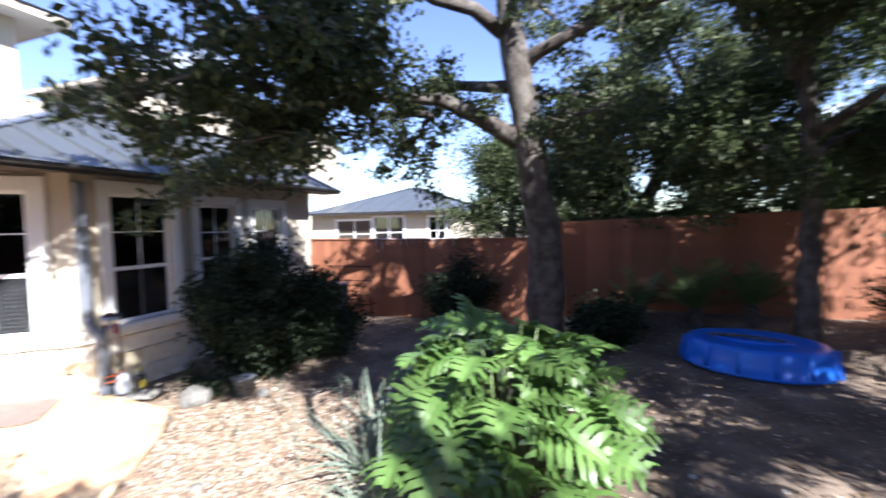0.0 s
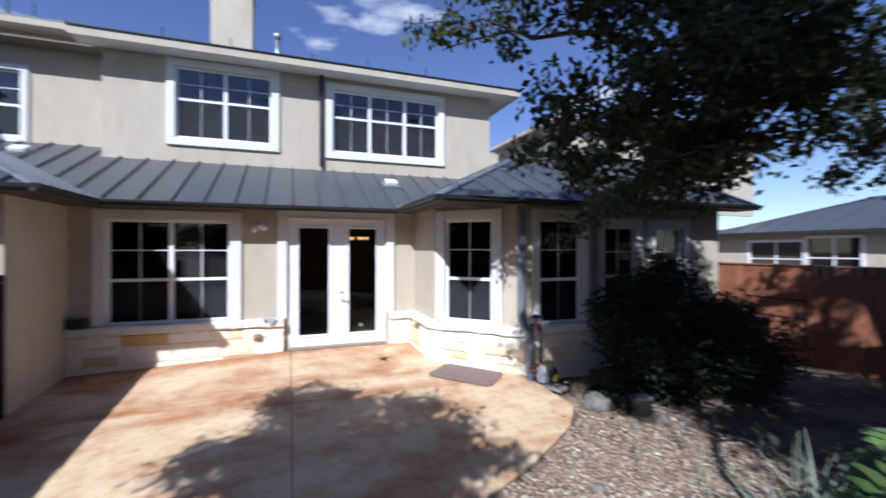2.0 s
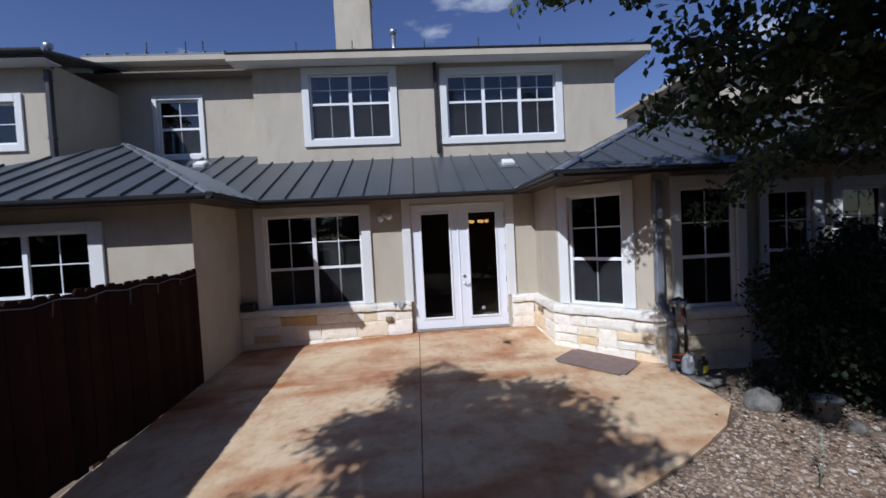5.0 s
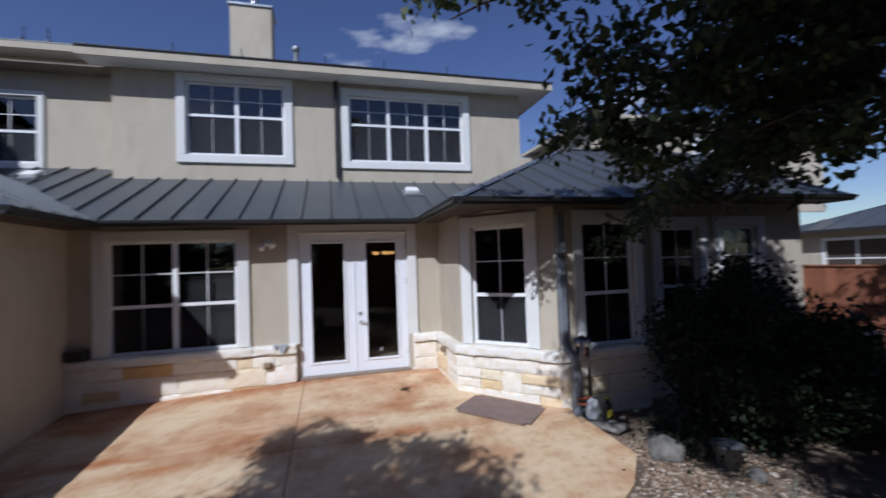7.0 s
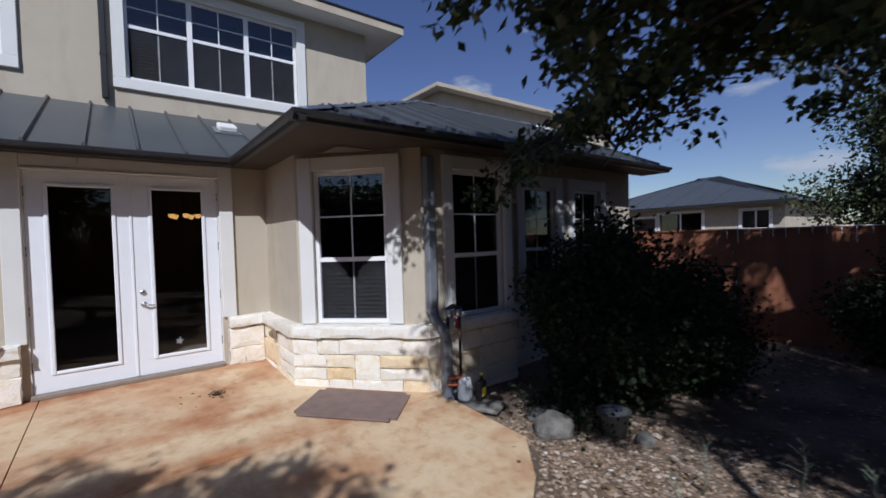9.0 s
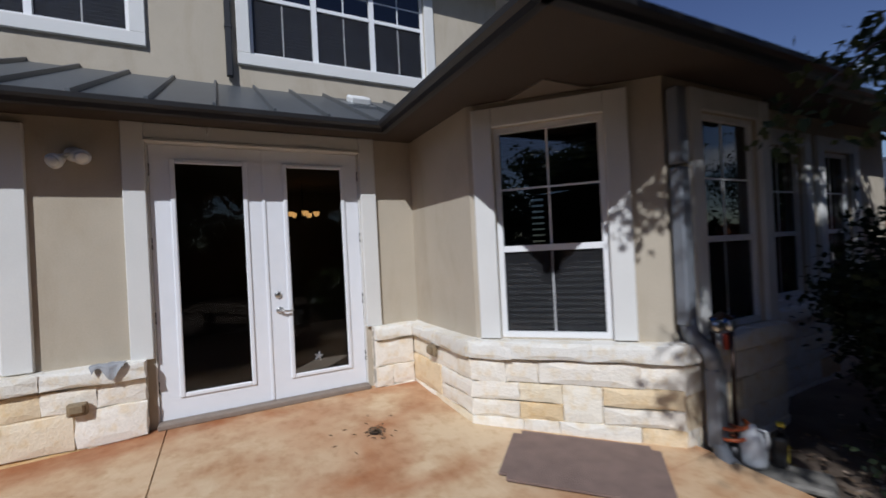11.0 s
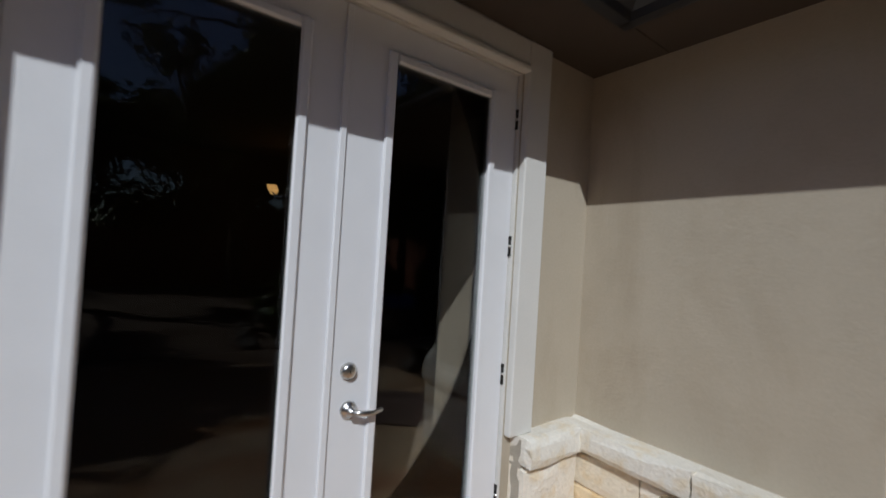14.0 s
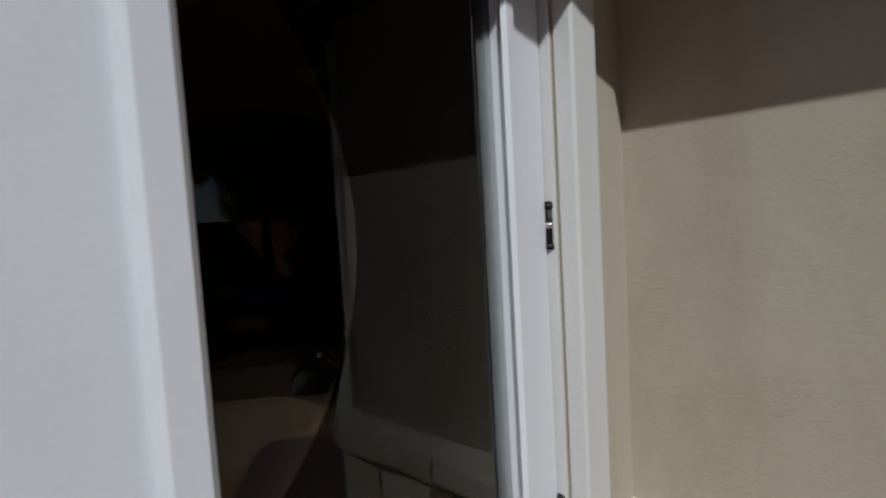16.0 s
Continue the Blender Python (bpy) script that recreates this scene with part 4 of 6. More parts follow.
# ---- fences ----
def board_mesh(h, w, seed, name, t=0.019, dog=False):
    rnd = random.Random(seed)
    bm = bmesh.new()
    zs = [0, h * 0.35, h * 0.7, h - (0.04 if dog else 0.0), h]
    secs = []
    for i, z in enumerate(zs):
        k = (0.6 if dog and i == 4 else 1.0) * w / 2
        j = rnd.uniform(-0.003, 0.003)
        secs.append([bm.verts.new(p) for p in ((-k + j, 0, z), (k + j, 0, z), (k + j, t, z), (-k + j, t, z))])
    for a, b in zip(secs, secs[1:]):
        for q in range(4):
            bm.faces.new((a[q], a[(q + 1) % 4], b[(q + 1) % 4], b[q]))
    bm.faces.new(secs[0][::-1])
    bm.faces.new(secs[-1])
    bmesh.ops.recalc_face_normals(bm, faces=bm.faces[:])
    return mesh_of(bm, name)


def board_fence(name, label, m, length, z0, h, material, seed, pitch=0.143, dog=False, wobble=0.0, cap=True, rise=0.0):
    rnd = random.Random(seed)
    f = thing(name, label, "fence", m)
    boards = [board_mesh(h, pitch + 0.005, seed + k, "board", dog=dog) for k in range(4)]
    for me in boards:
        me.materials.append(material)
    n = int(length / pitch)
    for i in range(n):
        zz = z0 + rise * i / n
        part_of("board", rnd.choice(boards), f, "", pose((i + 0.5) * pitch, 0.004 * (i % 2), zz + rnd.uniform(-wobble, wobble), 0, rnd.uniform(-0.12, 0.12), 0))
    for z in (0.3, h - 0.35):
        part("rail", box(0, length, 0.024, 0.07, z0 + z, z0 + z + 0.09), material, f)
    k = 0.0
    while k < length:
        part("post", box(k, k + 0.09, 0.071, 0.16, z0 - 0.15, z0 + h - 0.05), material, f)
        k += 2.2
    if cap and not rise:
        part("cap_rail", box(0, length, -0.02, 0.06, z0 + h, z0 + h + 0.03), material, f)
    return f


# dividing fence beside the patio (its boards face the patio, coloured for shade) and the garden fence
board_fence("dividing_fence", "weathered brown dog-ear board fence beside patio, coloured for shade", pose(0.04, -4.18, 0, 0, 0, 180), 6.44, -0.12, 1.79, SHADEDFENCE, 3, dog=True, wobble=0.02, cap=False, rise=0.06)
board_fence("garden_fence", "red-brown stained close-board garden fence", pose(-6.6, 8.15, 0), 5.9, -0.12, 1.88, FENCEWOOD, 5)
board_fence("garden_fence", "tall red-brown stained close-board garden fence behind planting", pose(-0.7, 8.6, 0), 12.5, 0.05, 2.05, FENCEWOOD, 8, rise=0.35)
board_fence("garden_fence", "red-brown stained close-board fence at the yard's end", pose(9.2, 8.6, 0, 0, 0, -90), 14.0, -0.1, 2.1, FENCEWOOD, 11)

# old string of icicle lights along the fence top
ic = thing("icicle_lights", "white icicle light string hanging on the fence top", "string lights", pose(-4.6, 8.12, 1.76))
part("cable", tube([(0, -0.02, 0.03), (0.6, -0.03, 0.01), (1.3, -0.02, 0.03), (2.1, -0.03, 0.02)], 0.006, 5), VINYL, ic)
rnd = random.Random(4)
for k in range(13):
    x = 0.05 + k * 0.16
    d = rnd.choice((0.08, 0.14, 0.22, 0.12))
    st = part("strand", tube([(x, -0.03, 0.02), (x + 0.01, -0.035, -d)], 0.005, 4), VINYL, ic)
    for q in range(int(d / 0.05)):
        part("bulb", lathe([(0.0, -0.012), (0.009, 0), (0.005, 0.014)], 6), VINYL, st, "", pose(x + 0.008, -0.037, -0.03 - q * 0.05))
# lights along the dividing fence too
dl = thing("string_lights", "pale light string draped over dividing fence top", "string lights", pose(-6.3, -4.17, 1.66))
part("cable", tube([(k * 0.3, 0.02 + 0.01 * math.sin(k * 2.1), 0.0 - 0.035 * (k % 2)) for k in range(18)], 0.005, 5), GREYPIPE, dl)
for k in range(9):
    part("strand", tube([(0.4 + k * 0.52, 0.025, -0.02), (0.42 + k * 0.52, 0.027, -0.1 - 0.05 * (k % 3))], 0.004, 4), GREYPIPE, dl)


# ---- plants ----
def leaf_cloud(centres, count, radius, size, rng, squash=0.8, droop=0.35):
    """Many small pointed leaves round the centres, as arrays for one mesh."""
    c = np.asarray(centres, dtype=float)
    idx = rng.integers(0, len(c), count)
    off = rng.normal(0, 1, (count, 3)) * radius * np.array([1, 1, squash])
    p = c[idx] + off
    d = rng.normal(0, 1, (count, 3))
    d[:, 2] -= droop
    d /= np.linalg.norm(d, axis=1)[:, None]
    s = np.cross(d, rng.normal(0, 1, (count, 3)))
    s /= np.linalg.norm(s, axis=1)[:, None]
    n = np.cross(d, s)
    ln = size * rng.uniform(0.7, 1.35, (count, 1))
    wd = ln * rng.uniform(0.24, 0.4, (count, 1))
    a = p
    b = p + d * ln * 0.5 + s * wd + n * ln * 0.07
    t = p + d * ln - n * ln * 0.08
    e = p + d * ln * 0.5 - s * wd + n * ln * 0.07
    verts = np.stack([a, b, t, e], 1).reshape(-1, 3)
    return verts


def quads_mesh(verts, name, material):
    n = len(verts) // 4
    me = bpy.data.meshes.new(name)
    me.vertices.add(n * 4)
    me.vertices.foreach_set("co", verts.astype(np.float32).ravel())
    me.loops.add(n * 4)
    me.loops.foreach_set("vertex_index", np.arange(n * 4, dtype=np.int32))
    me.polygons.add(n)
    me.polygons.foreach_set("loop_start", np.arange(0, n * 4, 4, dtype=np.int32))
    me.update(calc_edges=True)
    me.validate()
    me.materials.append(material)
    return me


def limb_points(a, b, rnd, sag=0.15, n=6):
    a, b = Vector(a), Vector(b)
    L = (b - a).length
    out = []
    for i in range(n + 1):
        t = i / n
        p = a.lerp(b, t)
        k = math.sin(math.pi * t)
        p += Vector((rnd.uniform(-1, 1), rnd.uniform(-1, 1), rnd.uniform(-0.4, 1))) * 0.06 * L * k
        p.z += sag * L * k * 0.5
        out.append(p)
    return out


def tree(name, label, trunk, limbs, leaves, size, seed, spread=0.33, twigs=7, radius=0.3, twig_len=0.9, leaf=None):
    """trunk: list of (point, radius); limbs: (start, end, radius, share of leaves)."""
    rnd = random.Random(seed)
    rng = np.random.default_rng(seed)
    base = Vector(trunk[0][0])
    t = thing(name, label, "tree", Matrix.Translation(base))
    pts = []
    rad = []
    for (p, r), (q, s) in zip(trunk, trunk[1:]):
        for k in range(4):
            f = k / 4
            w = Vector(p).lerp(Vector(q), f) + Vector((rnd.uniform(-1, 1), rnd.uniform(-1, 1), 0)) * 0.03
            pts.append(w - base)
            rad.append((r + (s - r) * f) * rnd.uniform(0.94, 1.07))
    pts.append(Vector(trunk[-1][0]) - base)
    rad.append(trunk[-1][1])
    bm = add_tube(bmesh.new(), pts, rad, 14)
    for v in bm.verts:
        v.co += v.normal * 0.02 * noise.noise(v.co * 6)
    part("trunk", bm, BARK, t)
    tips = []
    for a, b, r, share in limbs:
        lp = [p - base for p in limb_points(a, b, rnd)]
        part("limb", tube(lp, [r * (1 - 0.8 * i / (len(lp) - 1)) for i in range(len(lp))], 8), BARK, t)
        tw = bmesh.new()
        for k in range(int(twigs * share)):
            f = rnd.uniform(0.3, 1.0)
            i = min(int(f * (len(lp) - 1)), len(lp) - 2)
            p = lp[i].lerp(lp[i + 1], f * (len(lp) - 1) - i)
            d = Vector((rnd.gauss(0, 1), rnd.gauss(0, 1), rnd.gauss(0.0, 0.65))).normalized() * twig_len * rnd.uniform(0.5, 1.4)
            mid = p + d * 0.5 + Vector((0, 0, 0.08))
            end = p + d + Vector((0, 0, -0.08))
            add_tube(tw, [p, mid, end], [0.018, 0.011, 0.004], 5, cap=False)
            for g in (0.45, 0.7, 0.9, 1.0):
                tips.append(p.lerp(end, g) + Vector((rnd.gauss(0, 1), rnd.gauss(0, 1), rnd.gauss(0, 1))) * spread * 0.5)
        tagged(part("twig", tw, BARK, t), kind="stuff")
    me = quads_mesh(leaf_cloud(tips, leaves, radius, size, rng), "crown", leaf or LEAF)
    crown = part_of("crown", me, t, "dark green crown of small oak leaves")
    return t


# big live oak whose limb reaches over the gravel towards the corner room
O = (-0.45, 6.2)
tree("oak_tree", "large leaning live oak with mottled grey bark, limb over gravel",
     [((-0.40, 6.2, -0.1), 0.40), ((-0.42, 6.2, 0.5), 0.31), ((-0.38, 6.15, 1.6), 0.27), ((-0.58, 6.0, 3.0), 0.23), ((-0.82, 5.9, 4.6), 0.2), ((-1.0, 5.8, 6.6), 0.14)],
     [((-0.8, 6.0, 3.4), (-2.8, 4.4, 3.8), 0.17, 0.8), ((-2.6, 4.4, 3.8), (-2.5, 1.5, 3.15), 0.06, 2.4), ((-2.2, 4.7, 3.8), (-2.0, 1.75, 3.6), 0.06, 2.0),
      ((-2.8, 4.4, 3.8), (-4.3, 3.9, 2.9), 0.06, 0.9), ((-1.9, 5.2, 3.7), (-2.75, 2.4, 2.85), 0.06, 2.4), ((-1.9, 5.2, 3.7), (-2.7, 5.2, 2.8), 0.05, 1.2), ((-3.0, 2.6, 4.1), (-4.2, 0.75, 4.35), 0.04, 0.6), ((-2.5, 2.6, 3.4), (-3.1, 1.6, 3.1), 0.04, 1.5), ((-3.6, 3.8, 3.2), (-4.5, 3.9, 2.9), 0.04, 0.5),
      ((-0.9, 5.9, 4.2), (-3.2, 6.6, 4.3), 0.11, 1.5), ((-1.0, 5.8, 5.0), (-3.3, 3.4, 5.0), 0.12, 1.8), ((-2.3, 4.4, 4.9), (-4.2, 4.6, 4.6), 0.07, 1.5),
      ((-1.0, 5.8, 5.6), (-0.4, 8.4, 6.0), 0.12, 1.2), ((-1.0, 5.8, 6.0), (-3.6, 5.6, 6.2), 0.11, 1.6), ((-1.0, 5.8, 6.4), (-1.5, 4.4, 8.0), 0.1, 1.2),
      ((-0.8, 6.0, 4.4), (1.4, 5.4, 4.9), 0.12, 1.6), ((-0.95, 5.8, 5.0), (0.2, 3.6, 5.6), 0.09, 1.4), ((-0.9, 5.9, 4.0), (0.8, 7.2, 4.0), 0.08, 1.4),
      ((-2.9, 2.8, 4.1), (-2.75, 0.4, 4.85), 0.04, 1.0), ((-2.9, 2.0, 4.5), (-3.15, 0.7, 4.75), 0.03, 0.6), ((-2.75, 0.5, 4.85), (-1.2, -0.9, 5.0), 0.03, 0.6), ((-3.6, 3.9, 3.1), (-4.0, 3.5, 2.4), 0.03, 0.5), ((-2.4, 4.4, 4.2), (-2.6, 1.8, 4.2), 0.05, 1.7), ((-2.6, 4.5, 3.8), (-2.75, 3.1, 3.3), 0.04, 1.3), ((-3.5, 3.9, 3.3), (-4.55, 3.3, 2.6), 0.035, 0.7), ((-0.6, 6.0, 3.2), (0.5, 5.2, 3.6), 0.06, 1.2), ((-0.7, 6.0, 3.6), (0.9, 6.4, 3.3), 0.06, 1.3)],
     41000, 0.08, 7, twigs=10, radius=0.085, twig_len=0.62, spread=0.15)
# second oak by the pool
tree("oak_tree", "slender forked live oak beside the garden fence",
     [((3.5, 7.3, -0.05), 0.19), ((3.44, 7.3, 1.2), 0.155), ((3.5, 7.3, 2.4), 0.135), ((3.35, 7.2, 3.4), 0.12), ((3.1, 7.0, 5.2), 0.09)],
     [((3.48, 7.3, 2.6), (1.2, 6.8, 3.9), 0.08, 1.6), ((3.4, 7.2, 3.3), (5.9, 6.6, 4.6), 0.09, 1.5), ((3.1, 7.1, 4.2), (2.0, 5.0, 5.4), 0.09, 1.4), ((3.1, 7.1, 4.4), (4.4, 5.4, 5.6), 0.09, 1.4), ((3.0, 7.0, 5.0), (2.4, 7.8, 7.0), 0.08, 1.2), ((3.45, 7.25, 3.0), (5.3, 8.2, 3.6), 0.07, 1.2), ((3.0, 7, 5.1), (5.0, 8.0, 6.4), 0.08, 1.2)],
     46000, 0.085, 12, twigs=11, radius=0.15, twig_len=0.85, spread=0.2)
# oaks over the fence
tree("oak_tree", "bushy live oak standing beyond the garden fence",
     [((0.9, 10.2, -0.1), 0.22), ((1.3, 10.2, 2.2), 0.18), ((2.1, 10.0, 4.2), 0.13), ((2.3, 10.0, 5.4), 0.1)],
     [((1.4, 10.2, 2.3), (-0.8, 9.9, 4.0), 0.09, 1.4), ((1.7, 10.1, 3.2), (0.6, 9.4, 5.2), 0.09, 1.4), ((2.0, 10, 3.8), (3.8, 9.6, 5.0), 0.08, 1.3), ((2.2, 10, 5), (1.4, 10.6, 7.0), 0.08, 1.3), ((2.2, 10, 4.6), (4.4, 10.6, 6.2), 0.08, 1.3), ((1.5, 10.2, 2.6), (-0.2, 11.0, 3.2), 0.07, 1.3), ((1.3, 10.2, 2.0), (3.5, 9.6, 2.5), 0.07, 1.4), ((1.2, 10.2, 1.9), (0.0, 9.6, 2.4), 0.06, 1.2), ((2.0, 9.9, 3.6), (3.2, 9.5, 3.6), 0.06, 1.3)],
     68000, 0.1, 21, twigs=13, radius=0.2, twig_len=1.0)
tree("oak_tree", "bushy live oak standing beyond the garden fence",
     [((6.6, 10.4, -0.1), 0.24), ((6.5, 10.4, 2.4), 0.2), ((6.3, 10.2, 4.6), 0.13)],
     [((6.5, 10.4, 2.5), (4.4, 10.2, 3.8), 0.09, 1.4), ((6.4, 10.3, 3.2), (8.4, 9.6, 4.6), 0.1, 1.4), ((6.3, 10.2, 4.4), (5.4, 9.4, 6.4), 0.09, 1.4), ((6.3, 10.2, 4.4), (7.4, 10.8, 6.6), 0.09, 1.4), ((6.4, 10.4, 2.9), (6.9, 9.0, 3.6), 0.07, 1.2), ((6.5, 10.4, 2.0), (4.1, 9.6, 2.5), 0.07, 1.5), ((6.5, 10.4, 2.0), (8.4, 9.5, 2.6), 0.07, 1.4), ((6.5, 10.4, 2.4), (5.4, 9.5, 3.2), 0.06, 1.3)],
     66000, 0.1, 23, twigs=13, radius=0.22, twig_len=1.0, leaf=LIGHTLEAF)
tree("oak_tree", "dark round oak far along the garden fence",
     [((-2.4, 13.6, -0.1), 0.2), ((-2.4, 13.6, 1.6), 0.16), ((-2.3, 13.5, 3.0), 0.1)],
     [((-2.4, 13.6, 1.5), (-3.8, 13.2, 2.8), 0.08, 1.3), ((-2.4, 13.6, 1.9), (-0.8, 13.0, 3.0), 0.08, 1.3), ((-2.3, 13.5, 2.8), (-2.8, 13.0, 4.4), 0.07, 1.3), ((-2.3, 13.5, 2.6), (-1.6, 14.2, 4.2), 0.07, 1.3), ((-2.3, 13.5, 2.9), (-3.3, 13.1, 4.2), 0.07, 1.3), ((-2.3, 13.5, 3.0), (-2.1, 13.2, 5.2), 0.07, 1.3)],
     38000, 0.09, 29, twigs=12, radius=0.3, twig_len=0.8)
# the oak behind the walker, whose crown shades the yard and throws the shadow on the patio
tree("oak_tree", "broad live oak shading the yard from the sunny side",
     [((5.6, -3.4, -0.1), 0.34), ((5.5, -3.3, 1.8), 0.28), ((5.3, -3.1, 3.4), 0.22), ((5.1, -2.9, 5.2), 0.15)],
     [((5.4, -3.2, 3.0), (0.5, -4.2, 5.3), 0.12, 1.6), ((3.2, -3.5, 4.3), (0.3, -3.3, 5.2), 0.07, 1.5), ((3.2, -3.6, 4.3), (1.4, -5.9, 5.4), 0.07, 1.6), ((2.6, -3.7, 4.6), (0.4, -5.2, 5.5), 0.05, 1.5), ((1.8, -3.8, 5.0), (-0.7, -4.3, 5.6), 0.05, 1.5), ((1.4, -3.9, 5.0), (-0.3, -5.1, 5.6), 0.04, 1.0), ((1.6, -3.4, 5.0), (-0.2, -3.2, 5.5), 0.04, 0.5),
      ((5.1, -2.9, 5.0), (1.9, -0.5, 7.9), 0.1, 0.1), ((1.2, -0.7, 7.8), (-0.1, -1.1, 8.0), 0.04, 1.3), ((1.3, -0.6, 7.8), (0.35, -1.2, 7.3), 0.04, 1.1), ((2.0, -0.6, 7.9), (1.1, -0.1, 7.7), 0.04, 1.2), ((1.9, -0.5, 7.9), (1.2, 0.4, 8.3), 0.05, 1.2), ((1.8, -0.5, 7.9), (0.6, -0.5, 7.8), 0.05, 0.9), ((1.2, -0.5, 7.9), (-0.2, -0.95, 8.7), 0.04, 1.3), ((0.9, -0.7, 7.8), (0.0, -1.7, 7.7), 0.03, 0.9), ((1.6, -0.6, 7.8), (1.2, -1.1, 7.0), 0.03, 0.9), ((1.2, -0.5, 7.9), (-0.35, -0.2, 8.2), 0.04, 1.3), ((1.4, -0.3, 8.0), (-0.3, 0.8, 8.3), 0.04, 1.2), ((5.2, -3.0, 4.0), (5.8, 0.4, 5.4), 0.11, 1.5), ((5.2, -3, 4.4), (7.6, -1.6, 6.0), 0.1, 1.3)],
     100000, 0.095, 33, twigs=10, radius=0.13, twig_len=0.75, spread=0.2)
tree("oak_tree", "broad live oak shading the yard from the sunny side",
     [((6.4, 2.4, -0.1), 0.3), ((6.3, 2.4, 2.0), 0.25), ((6.0, 2.3, 4.0), 0.18), ((5.8, 2.2, 5.6), 0.12)],
     [((6.1, 2.4, 3.4), (3.0, 2.4, 5.0), 0.12, 1.6), ((6.0, 2.3, 4.0), (4.4, 4.6, 5.4), 0.11, 1.6), ((5.9, 2.3, 4.8), (7.4, 3.6, 6.4), 0.1, 1.3), ((5.8, 2.2, 5.4), (4.6, 2.0, 7.4), 0.09, 1.4), ((6.1, 2.4, 3.6), (7.6, 0.6, 5.2), 0.1, 1.4), ((6.1, 2.4, 4.2), (7.2, 5.2, 5.4), 0.08, 1.5), ((6.1, 2.4, 4.0), (6.0, 5.3, 4.6), 0.07, 1.2), ((6.1, 2.4, 4.4), (8.6, 4.3, 5.8), 0.08, 1.4), ((3.4, 2.4, 5.0), (1.2, 1.3, 5.2), 0.06, 1.5), ((3.4, 2.4, 5.0), (0.8, 2.6, 5.5), 0.06, 1.5), ((3.6, 2.4, 4.9), (2.0, 3.4, 5.5), 0.05, 1.4), ((3.4, 2.3, 5.0), (1.7, 0.5, 5.0), 0.05, 1.2)],
     105000, 0.1, 37, twigs=12, radius=0.2, twig_len=0.85)
# unseen trees closing the sunny side, added to darken reflections and block skylight
for k, (x, y, h) in enumerate(((12.5, -9.0, 1.0), (13.5, -3.5, 1.0), (12.5, 1.5, 1.0), (13.0, 6.0, 1.0), (6.0, -11.0, 0.8), (-4.5, -15.0, 0.5), (-1.0, -14.0, 0.5), (2.5, -13.5, 0.5), (9.5, -12.0, 0.8))):
    tree("oak_tree", "dense live oak in the unseen belt beyond the yard", [((x, y, -0.1), 0.28), ((x, y, 2.2 * h), 0.23), ((x + 0.3, y, 5.8 * h), 0.15)],
         [((x, y, 1.8 * h), (x - 1.8, y + 0.9, 3.0 * h), 0.1, 1.5), ((x, y, 2.0 * h), (x - 0.9, y - 1.9, 3.0 * h), 0.1, 1.5), ((x, y, 3.4 * h), (x - 1.3, y + 1.8, 5.6 * h), 0.09, 1.5), ((x, y, 4.4 * h), (x - 0.4, y - 1.6, 6.8 * h), 0.09, 1.5), ((x, y, 1.5), (x - 1.5, y - 0.2, 1.3), 0.07, 1.5), ((x, y, 5.0 * h), (x + 0.6, y + 0.8, 7.6 * h), 0.08, 1.5)],
         13000, 0.27, 200 + k, twigs=10, radius=0.4, twig_len=1.4)



def shrub(name, label, x, y, sx, sy, h, leaves, size, seed, stems=26):
    rnd = random.Random(seed)
    rng = np.random.default_rng(seed)
    s = thing(name, label, "shrub", pose(x, y, ground_z(x, y)))
    tips = []
    for k in range(stems):
        a = rnd.uniform(0, 2 * math.pi)
        r = math.sqrt(rnd.random())
        end = Vector((sx * r * math.cos(a), sy * r * math.sin(a), h * (1 - 0.4 * r * r) * rnd.uniform(0.6, 1.15)))
        st = Vector((end.x * 0.25, end.y * 0.25, 0))
        part("stem", tube([st, st.lerp(end, 0.5) + Vector((0, 0, 0.1)), end], [0.018, 0.012, 0.004], 5), BARK, s)
        for f in (0.25, 0.45, 0.6, 0.75, 0.9, 1.0):
            tips.append(st.lerp(end, f))
    part_of("foliage", quads_mesh(leaf_cloud(tips, leaves, 0.135, size, rng), "foliage", SHRUBLEAF), s, "dense dark foliage")
    return s


shrub("evergreen_shrub", "dense dark evergreen shrub against the house wall", -4.35, 4.3, 0.9, 1.0, 1.85, 40000, 0.06, 41, 56)
shrub("evergreen_shrub", "dense dark evergreen shrub beside the air conditioner", -4.0, 5.15, 0.75, 0.7, 1.25, 14000, 0.05, 43, 30)
shrub("ivy_clump", "low green ground ivy among stones", -4.5, 3.3, 0.24, 0.2, 0.24, 700, 0.05, 47, 9)
shrub("ivy_clump", "small green weed between rock and bucket", -4.02, 3.2, 0.12, 0.12, 0.2, 300, 0.05, 48, 6)
shrub("fence_shrub", "loose green shrub beneath the tall fence", 5.6, 7.6, 1.1, 0.6, 1.1, 9000, 0.07, 52, 24)
shrub("fence_shrub", "loose green shrub beneath the oak", 0.5, 6.9, 0.7, 0.5, 0.7, 5000, 0.07, 53, 18)
# added dark mass where the fence foot only lies in black shade
shrub("fence_shrub", "added dark shrub in the black shade along the garden fence", -2.4, 7.6, 0.7, 0.4, 1.5, 9000, 0.06, 54, 20)


